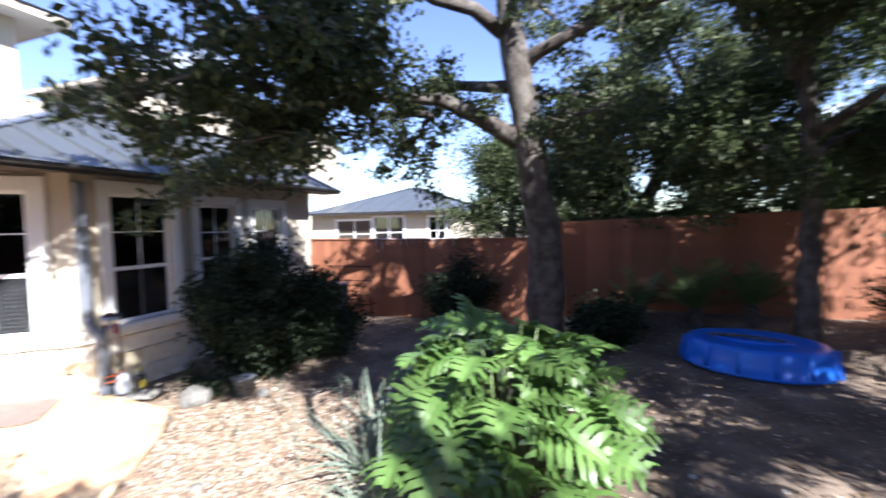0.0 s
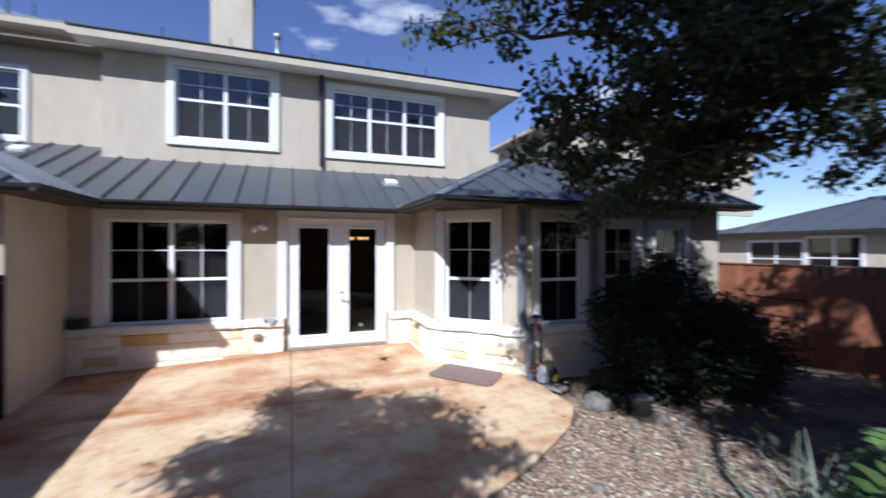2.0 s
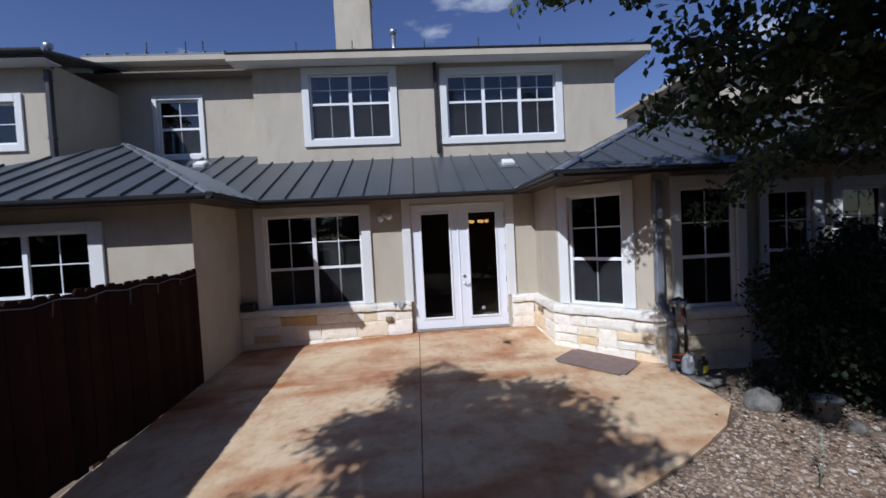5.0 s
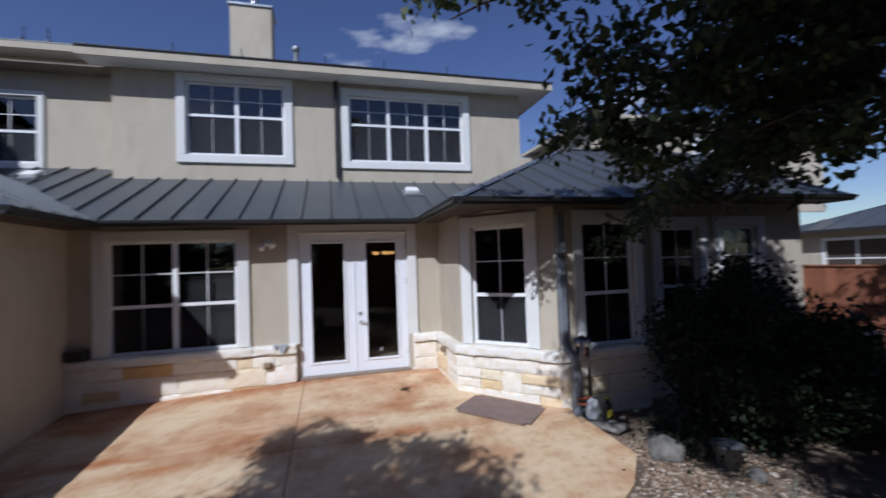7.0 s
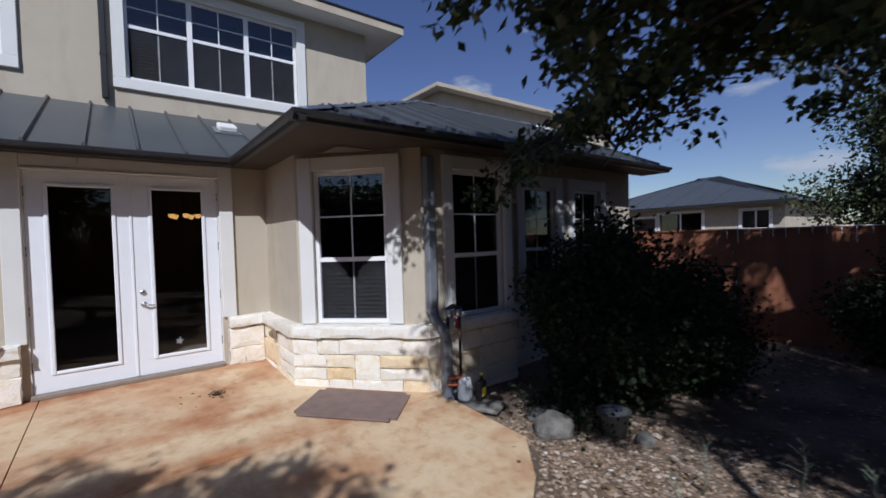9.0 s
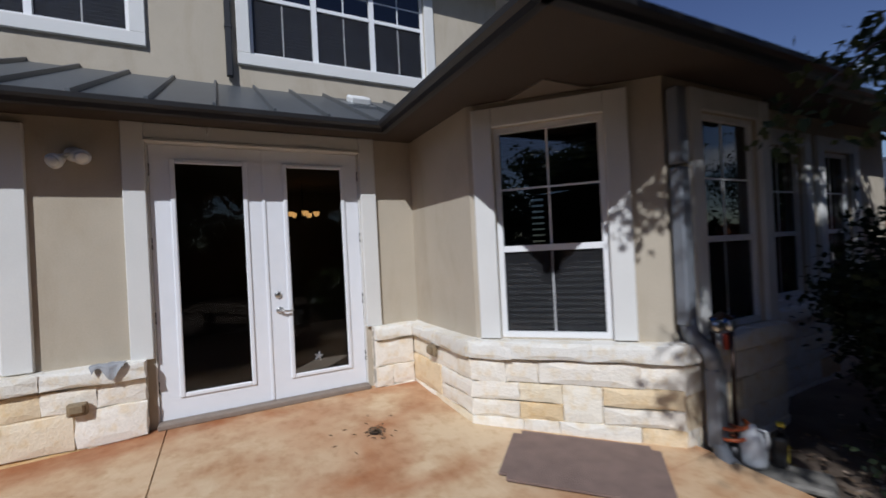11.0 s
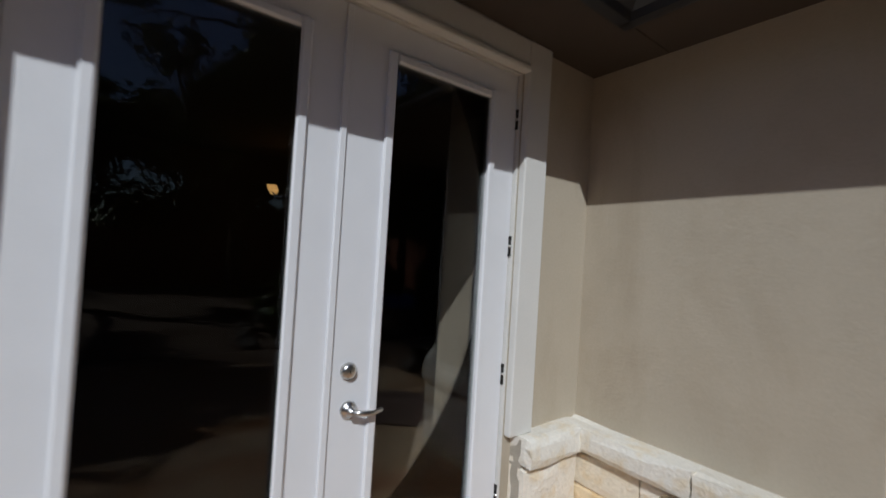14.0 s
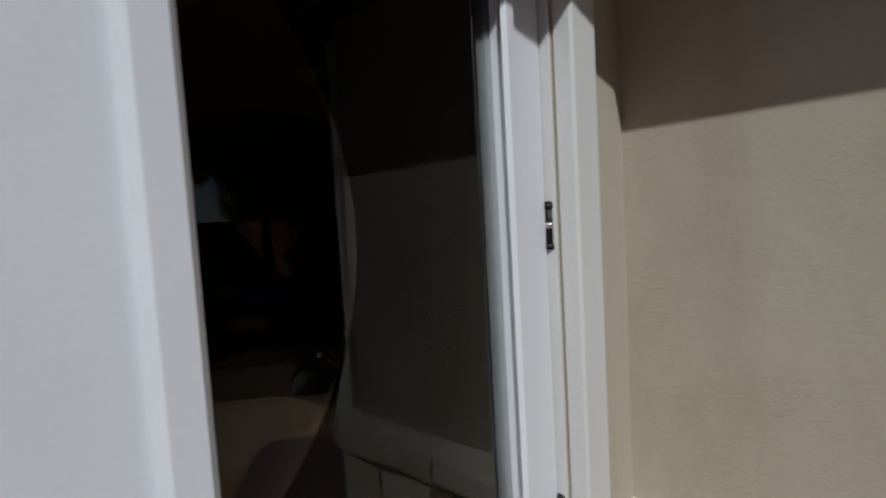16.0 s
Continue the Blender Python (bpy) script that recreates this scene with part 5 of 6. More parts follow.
def frond_leaf(length, seed, name):
    """A deeply cut philodendron blade on its own midrib, arching over."""
    rnd = random.Random(seed)
    bm = bmesh.new()
    n = 8

    def spine(t):
        return Vector((length * t, 0, 0.14 * length * math.sin(math.pi * t * 0.9) - 0.2 * length * t * t))

    for i in range(n):
        t0, t1 = i / n, (i + 1) / n
        w = length * 0.52 * math.sin(math.pi * min(1, (0.12 + 0.8 * (t0 + 0.05)))) ** 0.8
        core = w * 0.26
        for sgn in (-1, 1):
            a, b = spine(t0), spine(t1)
            mid_a, mid_b = a + Vector((0.0, sgn * core, 0.02 * length)), b + Vector((0, sgn * core, 0.02 * length))
            f = [bm.verts.new(p) for p in (a, b, mid_b, mid_a)]
            bm.faces.new(f if sgn > 0 else f[::-1])
            # one lobe
            sweep = length * (0.11 + 0.05 * rnd.random())
            wl = w * rnd.uniform(0.85, 1.1)
            q1 = mid_a.lerp(mid_b, 0.02)
            q2 = mid_a.lerp(mid_b, 0.74)
            o = Vector((sweep * 0.5, sgn * (wl - core) * 0.55, 0.035 * length * rnd.uniform(0.3, 1.4)))
            tip = Vector((sweep, sgn * (wl - core), -0.05 * length * rnd.uniform(0.2, 1.6)))
            m1, m2 = q1 + o * 0.9, q2 + o * 1.05 + Vector((0.004, 0, 0))
            e1, e2 = q1.lerp(q2, 0.18) + tip, q1.lerp(q2, 0.82) + tip * 1.02
            f = [bm.verts.new(p) for p in (q1, q2, m2, m1)]
            bm.faces.new(f if sgn > 0 else f[::-1])
            g = [f[3], f[2], bm.verts.new(e2), bm.verts.new(e1)]
            bm.faces.new(g if sgn > 0 else g[::-1])
    for fc in bm.faces:
        fc.smooth = True
    return mesh_of(bm, name)


PHIL = [frond_leaf(0.44, k, "blade") for k in range(4)]
for me in PHIL:
    me.materials.append(BROADLEAF)
ph = thing("philodendron", "large bright green split-leaf philodendron clump beside gravel", "plant", pose(-0.36, 2.8, -0.06))
rnd = random.Random(61)
for k in range(130):
    a = 2.39996 * k + rnd.uniform(-0.3, 0.3)
    r = math.sqrt((k + 0.5) / 130)
    foot = Vector((0.36 * r * math.cos(a), 0.5 * r * math.sin(a), 0.0))
    reach = 0.14 + 0.42 * r
    top = Vector((foot.x + reach * 0.75 * math.cos(a), foot.y + reach * 0.8 * math.sin(a), 1.2 - 0.8 * r * r + rnd.uniform(-0.14, 0.1)))
    stalk = part("stalk", tube([foot, foot.lerp(top, 0.5) + Vector((0, 0, 0.12)), top], [0.016, 0.012, 0.008], 6), STALK, ph)
    sc = rnd.uniform(0.75, 1.2)
    part_of("leaf", rnd.choice(PHIL), ph, "", pose(top.x, top.y, top.z, rnd.uniform(-38, 38), rnd.uniform(-28, 30) + 14 * r, math.degrees(a) + rnd.uniform(-85, 85)) @ Matrix.Scale(sc, 4))


def blade_mesh(length, w, seed, name, bend):
    bm = bmesh.new()
    prev = None
    for i in range(7):
        t = i / 6
        k = w * (1 - t ** 1.8) + 0.001
        c = Vector((length * bend * t * t, 0, length * t * (1 - 0.25 * bend * t)))
        row = [bm.verts.new(c + Vector((0.15 * k, -k, 0))), bm.verts.new(c - Vector((0.3 * k, 0, 0))), bm.verts.new(c + Vector((0.15 * k, k, 0)))]
        if prev:
            bm.faces.new((prev[0], prev[1], row[1], row[0]))
            bm.faces.new((prev[1], prev[2], row[2], row[1]))
        prev = row
    return mesh_of(bm, name)


BLADES = [blade_mesh(0.62, 0.012, 1, "blade", 0.25), blade_mesh(0.56, 0.011, 2, "blade", 0.7), blade_mesh(0.66, 0.013, 3, "blade", 0.1), blade_mesh(0.5, 0.01, 4, "blade", 1.0)]
for me in BLADES:
    me.materials.append(BLADE)


def blade_plant(x, y, n, seed, s=1.0):
    rnd = random.Random(seed)
    p = thing("strap_leaf_plant", "grey-green strap-leaved clump in the gravel", "plant", pose(x, y, -0.05), "strap-leaved clumps")
    for k in range(n):
        a = rnd.uniform(0, 360)
        part_of("leaf", rnd.choice(BLADES), p, "", pose(rnd.gauss(0, 0.07), rnd.gauss(0, 0.07), 0, rnd.uniform(-22, 22), rnd.uniform(2, 52), a) @ Matrix.Scale(s * rnd.uniform(0.7, 1.2), 4))


blade_plant(-1.45, 2.35, 60, 71, 1.2)
blade_plant(-1.15, 1.9, 48, 72, 1.0)
blade_plant(-1.75, 2.9, 28, 73, 1.0)


def weed(x, y, h, seed):
    rnd = random.Random(seed)
    w = thing("dry_weed", "thin pale branching weed in the gravel", "weed", pose(x, y, ground_z(x, y)), "thin weeds")
    part("stem", tube([(0, 0, 0), (0.03, 0.01, h * 0.5), (0.0, 0.03, h)], [0.006, 0.005, 0.002], 5), BLADE, w)
    for k in range(9):
        z = h * (0.3 + 0.08 * k)
        a = rnd.uniform(0, 6.28)
        L = 0.14 * (1.15 - z / h)
        part("sprig", tube([(0.015, 0.01, z), (L * math.cos(a), L * math.sin(a), z + 0.06)], [0.004, 0.002], 4), BLADE, w)
        part_of("leaf", BLADES[k % 4], w, "", pose(L * math.cos(a), L * math.sin(a), z + 0.05, 0, 40, math.degrees(a)) @ Matrix.Scale(0.1, 4))


for k, (x, y, h) in enumerate(((-2.85, 2.25, 0.5), (-2.45, 2.6, 0.42), (-2.1, 2.2, 0.35), (-3.0, 3.0, 0.4), (-2.2, 3.2, 0.45), (-2.6, 3.6, 0.35))):
    weed(x, y, h, 80 + k)


def sago(x, y, n, L, seed):
    """A sago palm: arching fronds of narrow leaflets."""
    rnd = random.Random(seed)
    s = thing("sago_palm", "green sago palm with arching fronds by fence", "palm", pose(x, y, ground_z(x, y)), "sago palms")
    part("trunk", lathe([(0.12, -0.05), (0.15, 0.15), (0.1, 0.32), (0.0, 0.36)], 12), BARK, s)
    for k in range(n):
        a = 2.4 * k
        e = rnd.uniform(0.35, 1.25)
        pts = []
        for i in range(13):
            t = i / 12
            r = L * t
            pts.append(Vector((r * math.cos(e) * math.cos(a), r * math.cos(e) * math.sin(a), 0.3 + r * math.sin(e) - 0.55 * L * t * t * math.cos(e))))
        bm = bmesh.new()
        side = Vector((-math.sin(a), math.cos(a), 0))
        for i in range(1, 13):
            p = pts[i]
            d = (pts[i] - pts[i - 1]).normalized()
            for f in (0.0, 0.5):
                q = pts[i - 1].lerp(p, f)
                ll = L * 0.24 * math.sin(math.pi * (0.12 + 0.8 * (i - 1 + f) / 12))
                for sg in (-1, 1):
                    tip = q + side * sg * ll + d * ll * 0.55 + Vector((0, 0, 0.1 * ll))
                    w = d * 0.011
                    bm.faces.new([bm.verts.new(v) for v in (q - w, q + w, tip)])
        part("frond", bm, FROND, s)


sago(2.0, 7.7, 24, 1.25, 91)
sago(2.9, 7.9, 20, 1.0, 92)
sago(1.1, 7.7, 18, 1.0, 93)


# ---- gravel and litter ----
def pebbles(name, label, count, region, size, material, seed, flat=0.6):
    """Many small stones as one sheet of pieces."""
    rng = np.random.default_rng(seed)
    octa = np.array([(1, 0, 0.1), (0.1, 1, 0), (-1, 0.1, 0), (0, -1, 0.1), (0.1, 0.1, 0.9), (0, 0, -0.9), (0.75, 0.7, 0.3), (-0.7, 0.72, 0.35), (-0.75, -0.66, 0.3), (0.7, -0.7, 0.35)])
    faces = np.array([(4, 0, 6), (4, 6, 1), (4, 1, 7), (4, 7, 2), (4, 2, 8), (4, 8, 3), (4, 3, 9), (4, 9, 0), (5, 6, 0), (5, 1, 6), (5, 7, 1), (5, 2, 7), (5, 8, 2), (5, 3, 8), (5, 9, 3), (5, 0, 9)])
    V, F, k = [], [], 0
    while k < count:
        x, y = region(rng)
        if x is None:
            continue
        s = size * np.exp(rng.normal(0, 0.38))
        a = rng.uniform(0, 6.283)
        sc = np.array([s, s * rng.uniform(0.6, 1.0), s * flat * rng.uniform(0.7, 1.2)])
        v = octa * sc * (1 + rng.normal(0, 0.1, octa.shape))
        c, q = math.cos(a), math.sin(a)
        v = np.stack([v[:, 0] * c - v[:, 1] * q, v[:, 0] * q + v[:, 1] * c, v[:, 2]], 1) + (x, y, ground_z(x, y) + s * flat * 0.35)
        V.append(v)
        F.append(faces + 10 * k)
        k += 1
    me = bpy.data.meshes.new(name)
    me.from_pydata(np.concatenate(V).tolist(), [], np.concatenate(F).tolist())
    me.materials.append(material)
    return tagged(new(name, me), label, "gravel", "", "stuff")


def bed(rng):
    x, y = rng.uniform(-4.9, 0.2), rng.uniform(-1.0, 4.0)
    if y < 2.62 and x < edge_x(y) + 0.03:
        return None, None
    if y > 2.3 + 0.5 * (x + 4.9) + rng.normal(0, 0.35) and x > -4.9 + 0.0 and rng.random() < 0.72:
        return None, None
    return x, y


pebbles("gravel", "tan and white river pebbles beside the patio", 42000, bed, 0.0135, PEBBLE, 101)


def yard(rng):
    x, y = rng.uniform(-5.4, 6.5), rng.uniform(2.2, 8.0)
    return (x, y) if not (-5.9 < x < -4.4 and y < 2.7) else (None, None)


pebbles("gravel", "sparse stones scattered over the shaded yard", 3500, yard, 0.02, PEBBLE, 103)
rng = np.random.default_rng(107)
lc = []
for k in range(9000):
    x, y = rng.uniform(-5.3, 7.0), rng.uniform(2.2, 8.2)
    if x < -4.4 and y < 2.8:
        continue
    lc.append((x, y, ground_z(x, y) + 0.012))
lv = leaf_cloud(lc, 15000, 0.004, 0.055, rng, 0.3, 0.0)
q = lv.reshape(-1, 4, 3)
mid = q[:, :, 2].mean(1, keepdims=True)
q[:, :, 2] = mid + (q[:, :, 2] - mid) * 0.22
tagged(new("leaf_litter", quads_mesh(q.reshape(-1, 3), "leaf_litter", LITTER)), "dry brown leaves lying over the yard", "leaf litter", "", "stuff")


# ---- rocks and loose things ----
def rock(x, y, sx, sy, sz, seed, label="rounded grey field stone at the gravel edge"):
    bm = bmesh.new()
    bmesh.ops.create_icosphere(bm, subdivisions=3, radius=1.0)
    for v in bm.verts:
        k = 1 + 0.22 * noise.noise(v.co * 1.3 + Vector((seed, 0, 0))) + 0.07 * noise.noise(v.co * 4 + Vector((seed, 2, 0)))
        v.co = Vector((v.co.x * sx, v.co.y * sy, v.co.z * sz)) * k
    return put("rock", bm, ROCK, pose(x, y, ground_z(x, y) + sz * 0.45, 0, 0, seed * 40), label, "rock", group="edging rocks")


for k, (x, y, a, b, c) in enumerate(((-4.22, 2.94, 0.18, 0.14, 0.15), (-4.55, 3.15, 0.13, 0.1, 0.09), (-3.6, 3.4, 0.1, 0.08, 0.07), (-1.9, 1.15, 0.2, 0.15, 0.12), (-1.35, 1.2, 0.17, 0.14, 0.12), (-0.9, 1.35, 0.2, 0.15, 0.13), (-0.35, 1.4, 0.18, 0.14, 0.12), (0.35, 1.9, 0.16, 0.13, 0.1), (0.75, 2.4, 0.15, 0.12, 0.1), (-2.7, 1.7, 0.06, 0.05, 0.04))):
    rock(x, y, a, b, c, k + 1)

bk = thing("bucket", "dull galvanised bucket standing in the gravel", "bucket", pose(-3.85, 3.34, ground_z(-3.85, 3.34) + 0.01))
part("pail", lathe([(0.095, 0), (0.135, 0.21), (0.145, 0.215), (0.145, 0.225), (0.128, 0.222), (0.09, 0.02), (0.0, 0.02)], 24), BUCKET, bk)
part("bail", tube([(0.14, 0, 0.2), (0.12, 0.09, 0.17), (0.0, 0.155, 0.14), (-0.12, 0.09, 0.17), (-0.14, 0, 0.2)], 0.005, 6), DARKMETAL, bk, "thin wire handle")

# doormat against the chamfered wall
u = (BB - BA).normalized()
nrm = Vector((u.y, -u.x, 0))
mc = BA + u * 0.83 + nrm * 0.50
mb = bmesh.new()
add_box(mb, -0.52, 0.52, -0.36, 0.36, 0.0, 0.014, 0.0)
bmesh.ops.bevel(mb, geom=[e for e in mb.edges if abs(e.verts[0].co.z - e.verts[1].co.z) > 0.005], offset=0.06, segments=4, affect="EDGES")
put("doormat", mb, MAT, pose(mc.x, mc.y, floor_z(mc.x, mc.y) + 0.004, 0, 2.0, math.degrees(math.atan2(u.y, u.x))), "flat brown rubber-backed doormat on the patio", "doormat")
dr = thing("floor_drain", "small round dark patio drain with dry leaves", "drain", pose(-6.95, 0.66, floor_z(-6.95, 0.66) + 0.002))
part("rim", lathe([(0.0, 0), (0.05, 0.0), (0.05, 0.005), (0.04, 0.007), (0.0, 0.005)], 20), DARKMETAL, dr)
for k in range(5):
    part("slot_bar", box(-0.035, 0.035, -0.033 + k * 0.015, -0.027 + k * 0.015, 0.005, 0.009), COPPER, dr)
rnd = random.Random(9)
for k in range(64):
    a, r = rnd.uniform(0, 6.28), abs(rnd.gauss(0, 0.065 if k < 50 else 0.3))
    lf = bmesh.new()
    lf.faces.new([lf.verts.new(p) for p in ((0, 0, 0), (0.02, 0.008, 0.006), (0.045, 0, 0.002), (0.02, -0.008, 0.007))])
    x, y = -6.95 + r * math.cos(a), 0.66 + r * math.sin(a)
    put("fallen_leaf", lf, LITTER, pose(x, y, floor_z(x, y) + 0.006 + 0.012 * (k % 3) * (r < 0.08), 0, 0, rnd.uniform(0, 360)), "dry curled brown oak leaf on patio", "leaf", group="leaves on the patio")
# star decal on the door glass
sm = bmesh.new()
ring = [sm.verts.new((0.0, (0.055 if k % 2 == 0 else 0.022) * math.sin(math.pi * k / 5), (0.055 if k % 2 == 0 else 0.022) * math.cos(math.pi * k / 5))) for k in range(10)]
hub = sm.verts.new((0.016, 0, 0))
for k in range(10):
    sm.faces.new((ring[k], ring[(k + 1) % 10], hub))
put("star_disc", tube([(-7.9985, 0.43, 0.59), (-7.9955, 0.43, 0.59)], 0.036, 20), BLACK, None, "dark round suction disc on door glass", "ornament")
put("star_ornament", sm, PEWTER, pose(-7.995, 0.43, 0.59, -12, 0, 0), "small silver five-pointed star fixed on door glass", "ornament")

# twin flood lamp beside the window
fl = thing("security_light", "twin-headed pale flood light under the eave", "wall lamp", pose(-7.975, -1.40, 2.50))
part("base", lathe([(0.0, 0), (0.06, 0), (0.055, 0.025), (0.0, 0.035)], 20), TRIM, fl, "", pose(0, 0, 0, 0, 90, 0))
for s in (-1, 1):
    hd = part("lamp_head", lathe([(0.02, 0.0), (0.035, 0.03), (0.058, 0.1), (0.06, 0.115), (0.05, 0.125), (0.0, 0.128)], 20), TRIM, fl, "", pose(0.05, s * 0.05, 0.02 * s - 0.02, 0, 115, s * 20))
    part("lens", lathe([(0.0, 0.126), (0.05, 0.127), (0.035, 0.14), (0.0, 0.146)], 20), LAMPGLASS, hd)
    part("arm", tube([(0.02, s * 0.02, 0.0), (0.06, s * 0.055, -0.02)], 0.014, 8), TRIM, fl)
hk = thing("plant_hook", "small pale hook fixed over the patio door", "hook", pose(-7.937, -0.456, 2.70))
part("plate", box(0.0, 0.008, -0.015, 0.015, 0.03, 0.09, 0.003), TRIM, hk)
part("hook", tube([(0.006, 0, 0.07), (0.035, 0, 0.065), (0.045, 0, 0.04), (0.035, 0, 0.015), (0.018, 0, 0.02)], 0.006, 6), TRIM, hk)
# stone-coloured outlet blocks set into the base, and the hose bib
for x, y, z, rz in ((-7.86, -1.42, 0.5, 0), (-7.35, 1.40, 0.62, -90)):
    ob = thing("outlet_cover", "square weathered outlet cover on stone base", "outlet", pose(x, y, z, 0, 0, rz), "outlet covers")
    part("plate", box(-0.01, 0.035, -0.065, 0.065, -0.05, 0.05, 0.01), BRONZE, ob)
    part("hood", box(0.035, 0.06, -0.05, 0.05, -0.03, 0.045, 0.012), BRONZE, ob)
cl_ = thing("paint_rag", "grey paint-stained rag draped over stone cap", "rag", pose(-7.84, -1.22, 0.80))
rb = rough_sheet(-0.1, 0.1, -0.12, 0.12, 0.02, lambda a, b: 0.0)
for v in rb.verts:
    a, b = v.co.x, v.co.y
    t = max(0.0, a)
    fold = 0.012 * noise.noise((a * 14, b * 14, 1.7)) + 0.008 * math.sin(b * 60 + a * 25)
    v.co = Vector((min(a, 0.0) + 0.03 + t * 0.08 + fold * (0.6 + 5 * t), b * (0.95 - 1.2 * t) + 0.05 * t, 0.014 - t * (0.7 + 0.5 * math.sin(b * 31 + 0.8)) + 0.8 * abs(fold)))
part("cloth", rb, RAG, cl_)
plc = thing("plant_pot", "dark plastic trough in the shaded patio corner", "planter", pose(-7.88, -4.03, 0.81))
part("trough", box(-0.09, 0.09, -0.13, 0.13, 0.0, 0.15, 0.015), BLACK, plc)
part("soil", box(-0.075, 0.075, -0.11, 0.11, 0.149, 0.155), GROUND, plc)

# utility corner: downspout, water riser with blue valves, jugs
ds = thing("downspout", "grey offset downspout at the house corner", "downspout", pose(-5.57, 2.60, 0))
part("pipe", box(-0.045, 0.05, -0.055, 0.055, 0.95, 2.1, 0.012), GREYPIPE, ds)
part("offset", tube([(0.0, 0, 1.0), (0.02, 0.02, 0.88), (0.12, 0.07, 0.76), (0.14, 0.08, 0.62)], 0.06, 8), GREYPIPE, ds)
part("lower_pipe", box(0.09, 0.19, 0.02, 0.13, 0.1, 0.66, 0.012), GREYPIPE, ds)
part("outlet", tube([(0.14, 0.08, 0.14), (0.2, 0.03, 0.06), (0.28, 0.0, 0.04)], 0.055, 8), GREYPIPE, ds)
part("upper_pipe", box(-0.045, 0.05, -0.055, 0.055, 2.12, 2.68, 0.012), GREYPIPE, ds)
bp = thing("backflow_riser", "rusty water riser with blue valve handles", "water valve", pose(-5.47, 2.735, 0.0))
part("riser", tube([(0, 0, 0), (0, 0, 1.0)], 0.019, 10), COPPER, bp)
part("riser", tube([(0.06, 0.12, 0), (0.06, 0.12, 1.0)], 0.016, 10), COPPER, bp)
part("crosspipe", tube([(0, 0, 0.98), (0.03, 0.06, 1.02), (0.06, 0.12, 0.98)], 0.03, 10), COPPER, bp)
for k in (0.0, 1.0):
    vl = part("valve_body", lathe([(0.03, 0), (0.045, 0.02), (0.045, 0.07), (0.03, 0.09)], 12), PEWTER, bp, "", pose(0.02 + 0.03 * k, 0.01 + 0.1 * k, 0.9))
    part("valve_handle", box(-0.012, 0.012, -0.055, 0.055, 0.09, 0.105, 0.004), BLUEVALVE, vl, "blue lever handle")
part("test_cock", tube([(0.03, 0.05, 0.96), (0.08, 0.05, 0.99)], 0.012, 6), BLUEVALVE, bp)
part("relief_cover", box(0.01, 0.045, 0.09, 0.14, 0.76, 0.88, 0.01), REDPAINT, bp, "red painted relief valve cover")
hs = thing("orange_hose", "short coil of orange hose on the ground", "hose", pose(-5.37, 2.74, 0.03))
part("coil", tube([(0.09 * math.cos(k * 0.6), 0.09 * math.sin(k * 0.6), 0.1 + 0.007 * k) for k in range(24)], 0.013, 6), ORANGE, hs)
part("stand", lathe([(0.07, 0), (0.06, 0.1), (0.03, 0.11)], 14), BLACK, hs)
jg = thing("jug", "cloudy plastic jug beside the water riser", "jug", pose(-5.27, 2.79, 0.02))
part("body", lathe([(0.0, 0), (0.075, 0.0), (0.082, 0.03), (0.082, 0.16), (0.06, 0.22), (0.025, 0.25), (0.025, 0.27), (0.0, 0.27)], 18), CLEARJUG, jg)
part("handle", tube([(0.03, 0, 0.25), (0.085, 0, 0.25), (0.095, 0, 0.2), (0.08, 0, 0.13)], 0.011, 6), CLEARJUG, jg)
bt = thing("oil_bottle", "black plastic bottle with yellow label", "bottle", pose(-5.17, 2.93, 0.02, 0, 0, 20))
part("body", box(-0.04, 0.04, -0.07, 0.07, 0, 0.2, 0.016), BLACK, bt)
part("neck", tube([(0, 0.02, 0.19), (0, 0.02, 0.255)], 0.02, 10), BLACK, bt)
part("cap", tube([(0, 0.02, 0.255), (0, 0.02, 0.28)], 0.024, 10), YELLOW, bt, "yellow screw cap")
part("label", box(0.0405, 0.042, -0.045, 0.045, 0.04, 0.13), YELLOW, bt, "yellow paper label")
pv = put("splash_block", box(-0.25, 0.25, -0.14, 0.14, 0, 0.05, 0.015), ROCK, pose(-5.12, 2.86, -0.04, 0, 0, 25), "grey concrete splash block under downspout", "splash block")

# air conditioner and its iron trellis
ac = thing("air_conditioner", "dark boxy air-conditioning condenser by the house", "air conditioner", pose(-4.85, 6.35, ground_z(-4.85, 6.35)))
part("pad", box(-0.5, 0.5, -0.5, 0.5, 0, 0.08, 0.015), MORTAR, ac)
part("cabinet", box(-0.4, 0.4, -0.4, 0.4, 0.08, 1.0, 0.03), GUTTER, ac)
for k in range(15):
    for s, (dx, dy) in enumerate(((1, 0), (0, -1))):
        z = 0.16 + k * 0.052
        b = box(0.4, 0.412, -0.36, 0.36, z, z + 0.02) if s == 0 else box(-0.36, 0.36, -0.412, -0.4, z, z + 0.02)
        part("louvre", b, GREYPIPE, ac)
part("fan_guard", lathe([(0.33, 1.0), (0.33, 1.03), (0.05, 1.06), (0.0, 1.06)], 20), DARKMETAL, ac)
part("lid", box(-0.42, 0.42, -0.42, 0.42, 0.995, 1.015, 0.01), FLASHING, ac, "light metal lid")
tr = thing("iron_rack", "dark iron frame standing behind air conditioner", "rack", pose(-4.5, 6.95, ground_z(-4.5, 6.95)))
for x in (-0.45, 0.45):
    part("upright", tube([(x, 0, 0), (x, 0, 1.32)], 0.015, 6), DARKMETAL, tr)
for z in (0.5, 1.0, 1.3):
    part("crossbar", tube([(-0.45, 0, z), (0.45, 0, z)], 0.013, 6), DARKMETAL, tr)

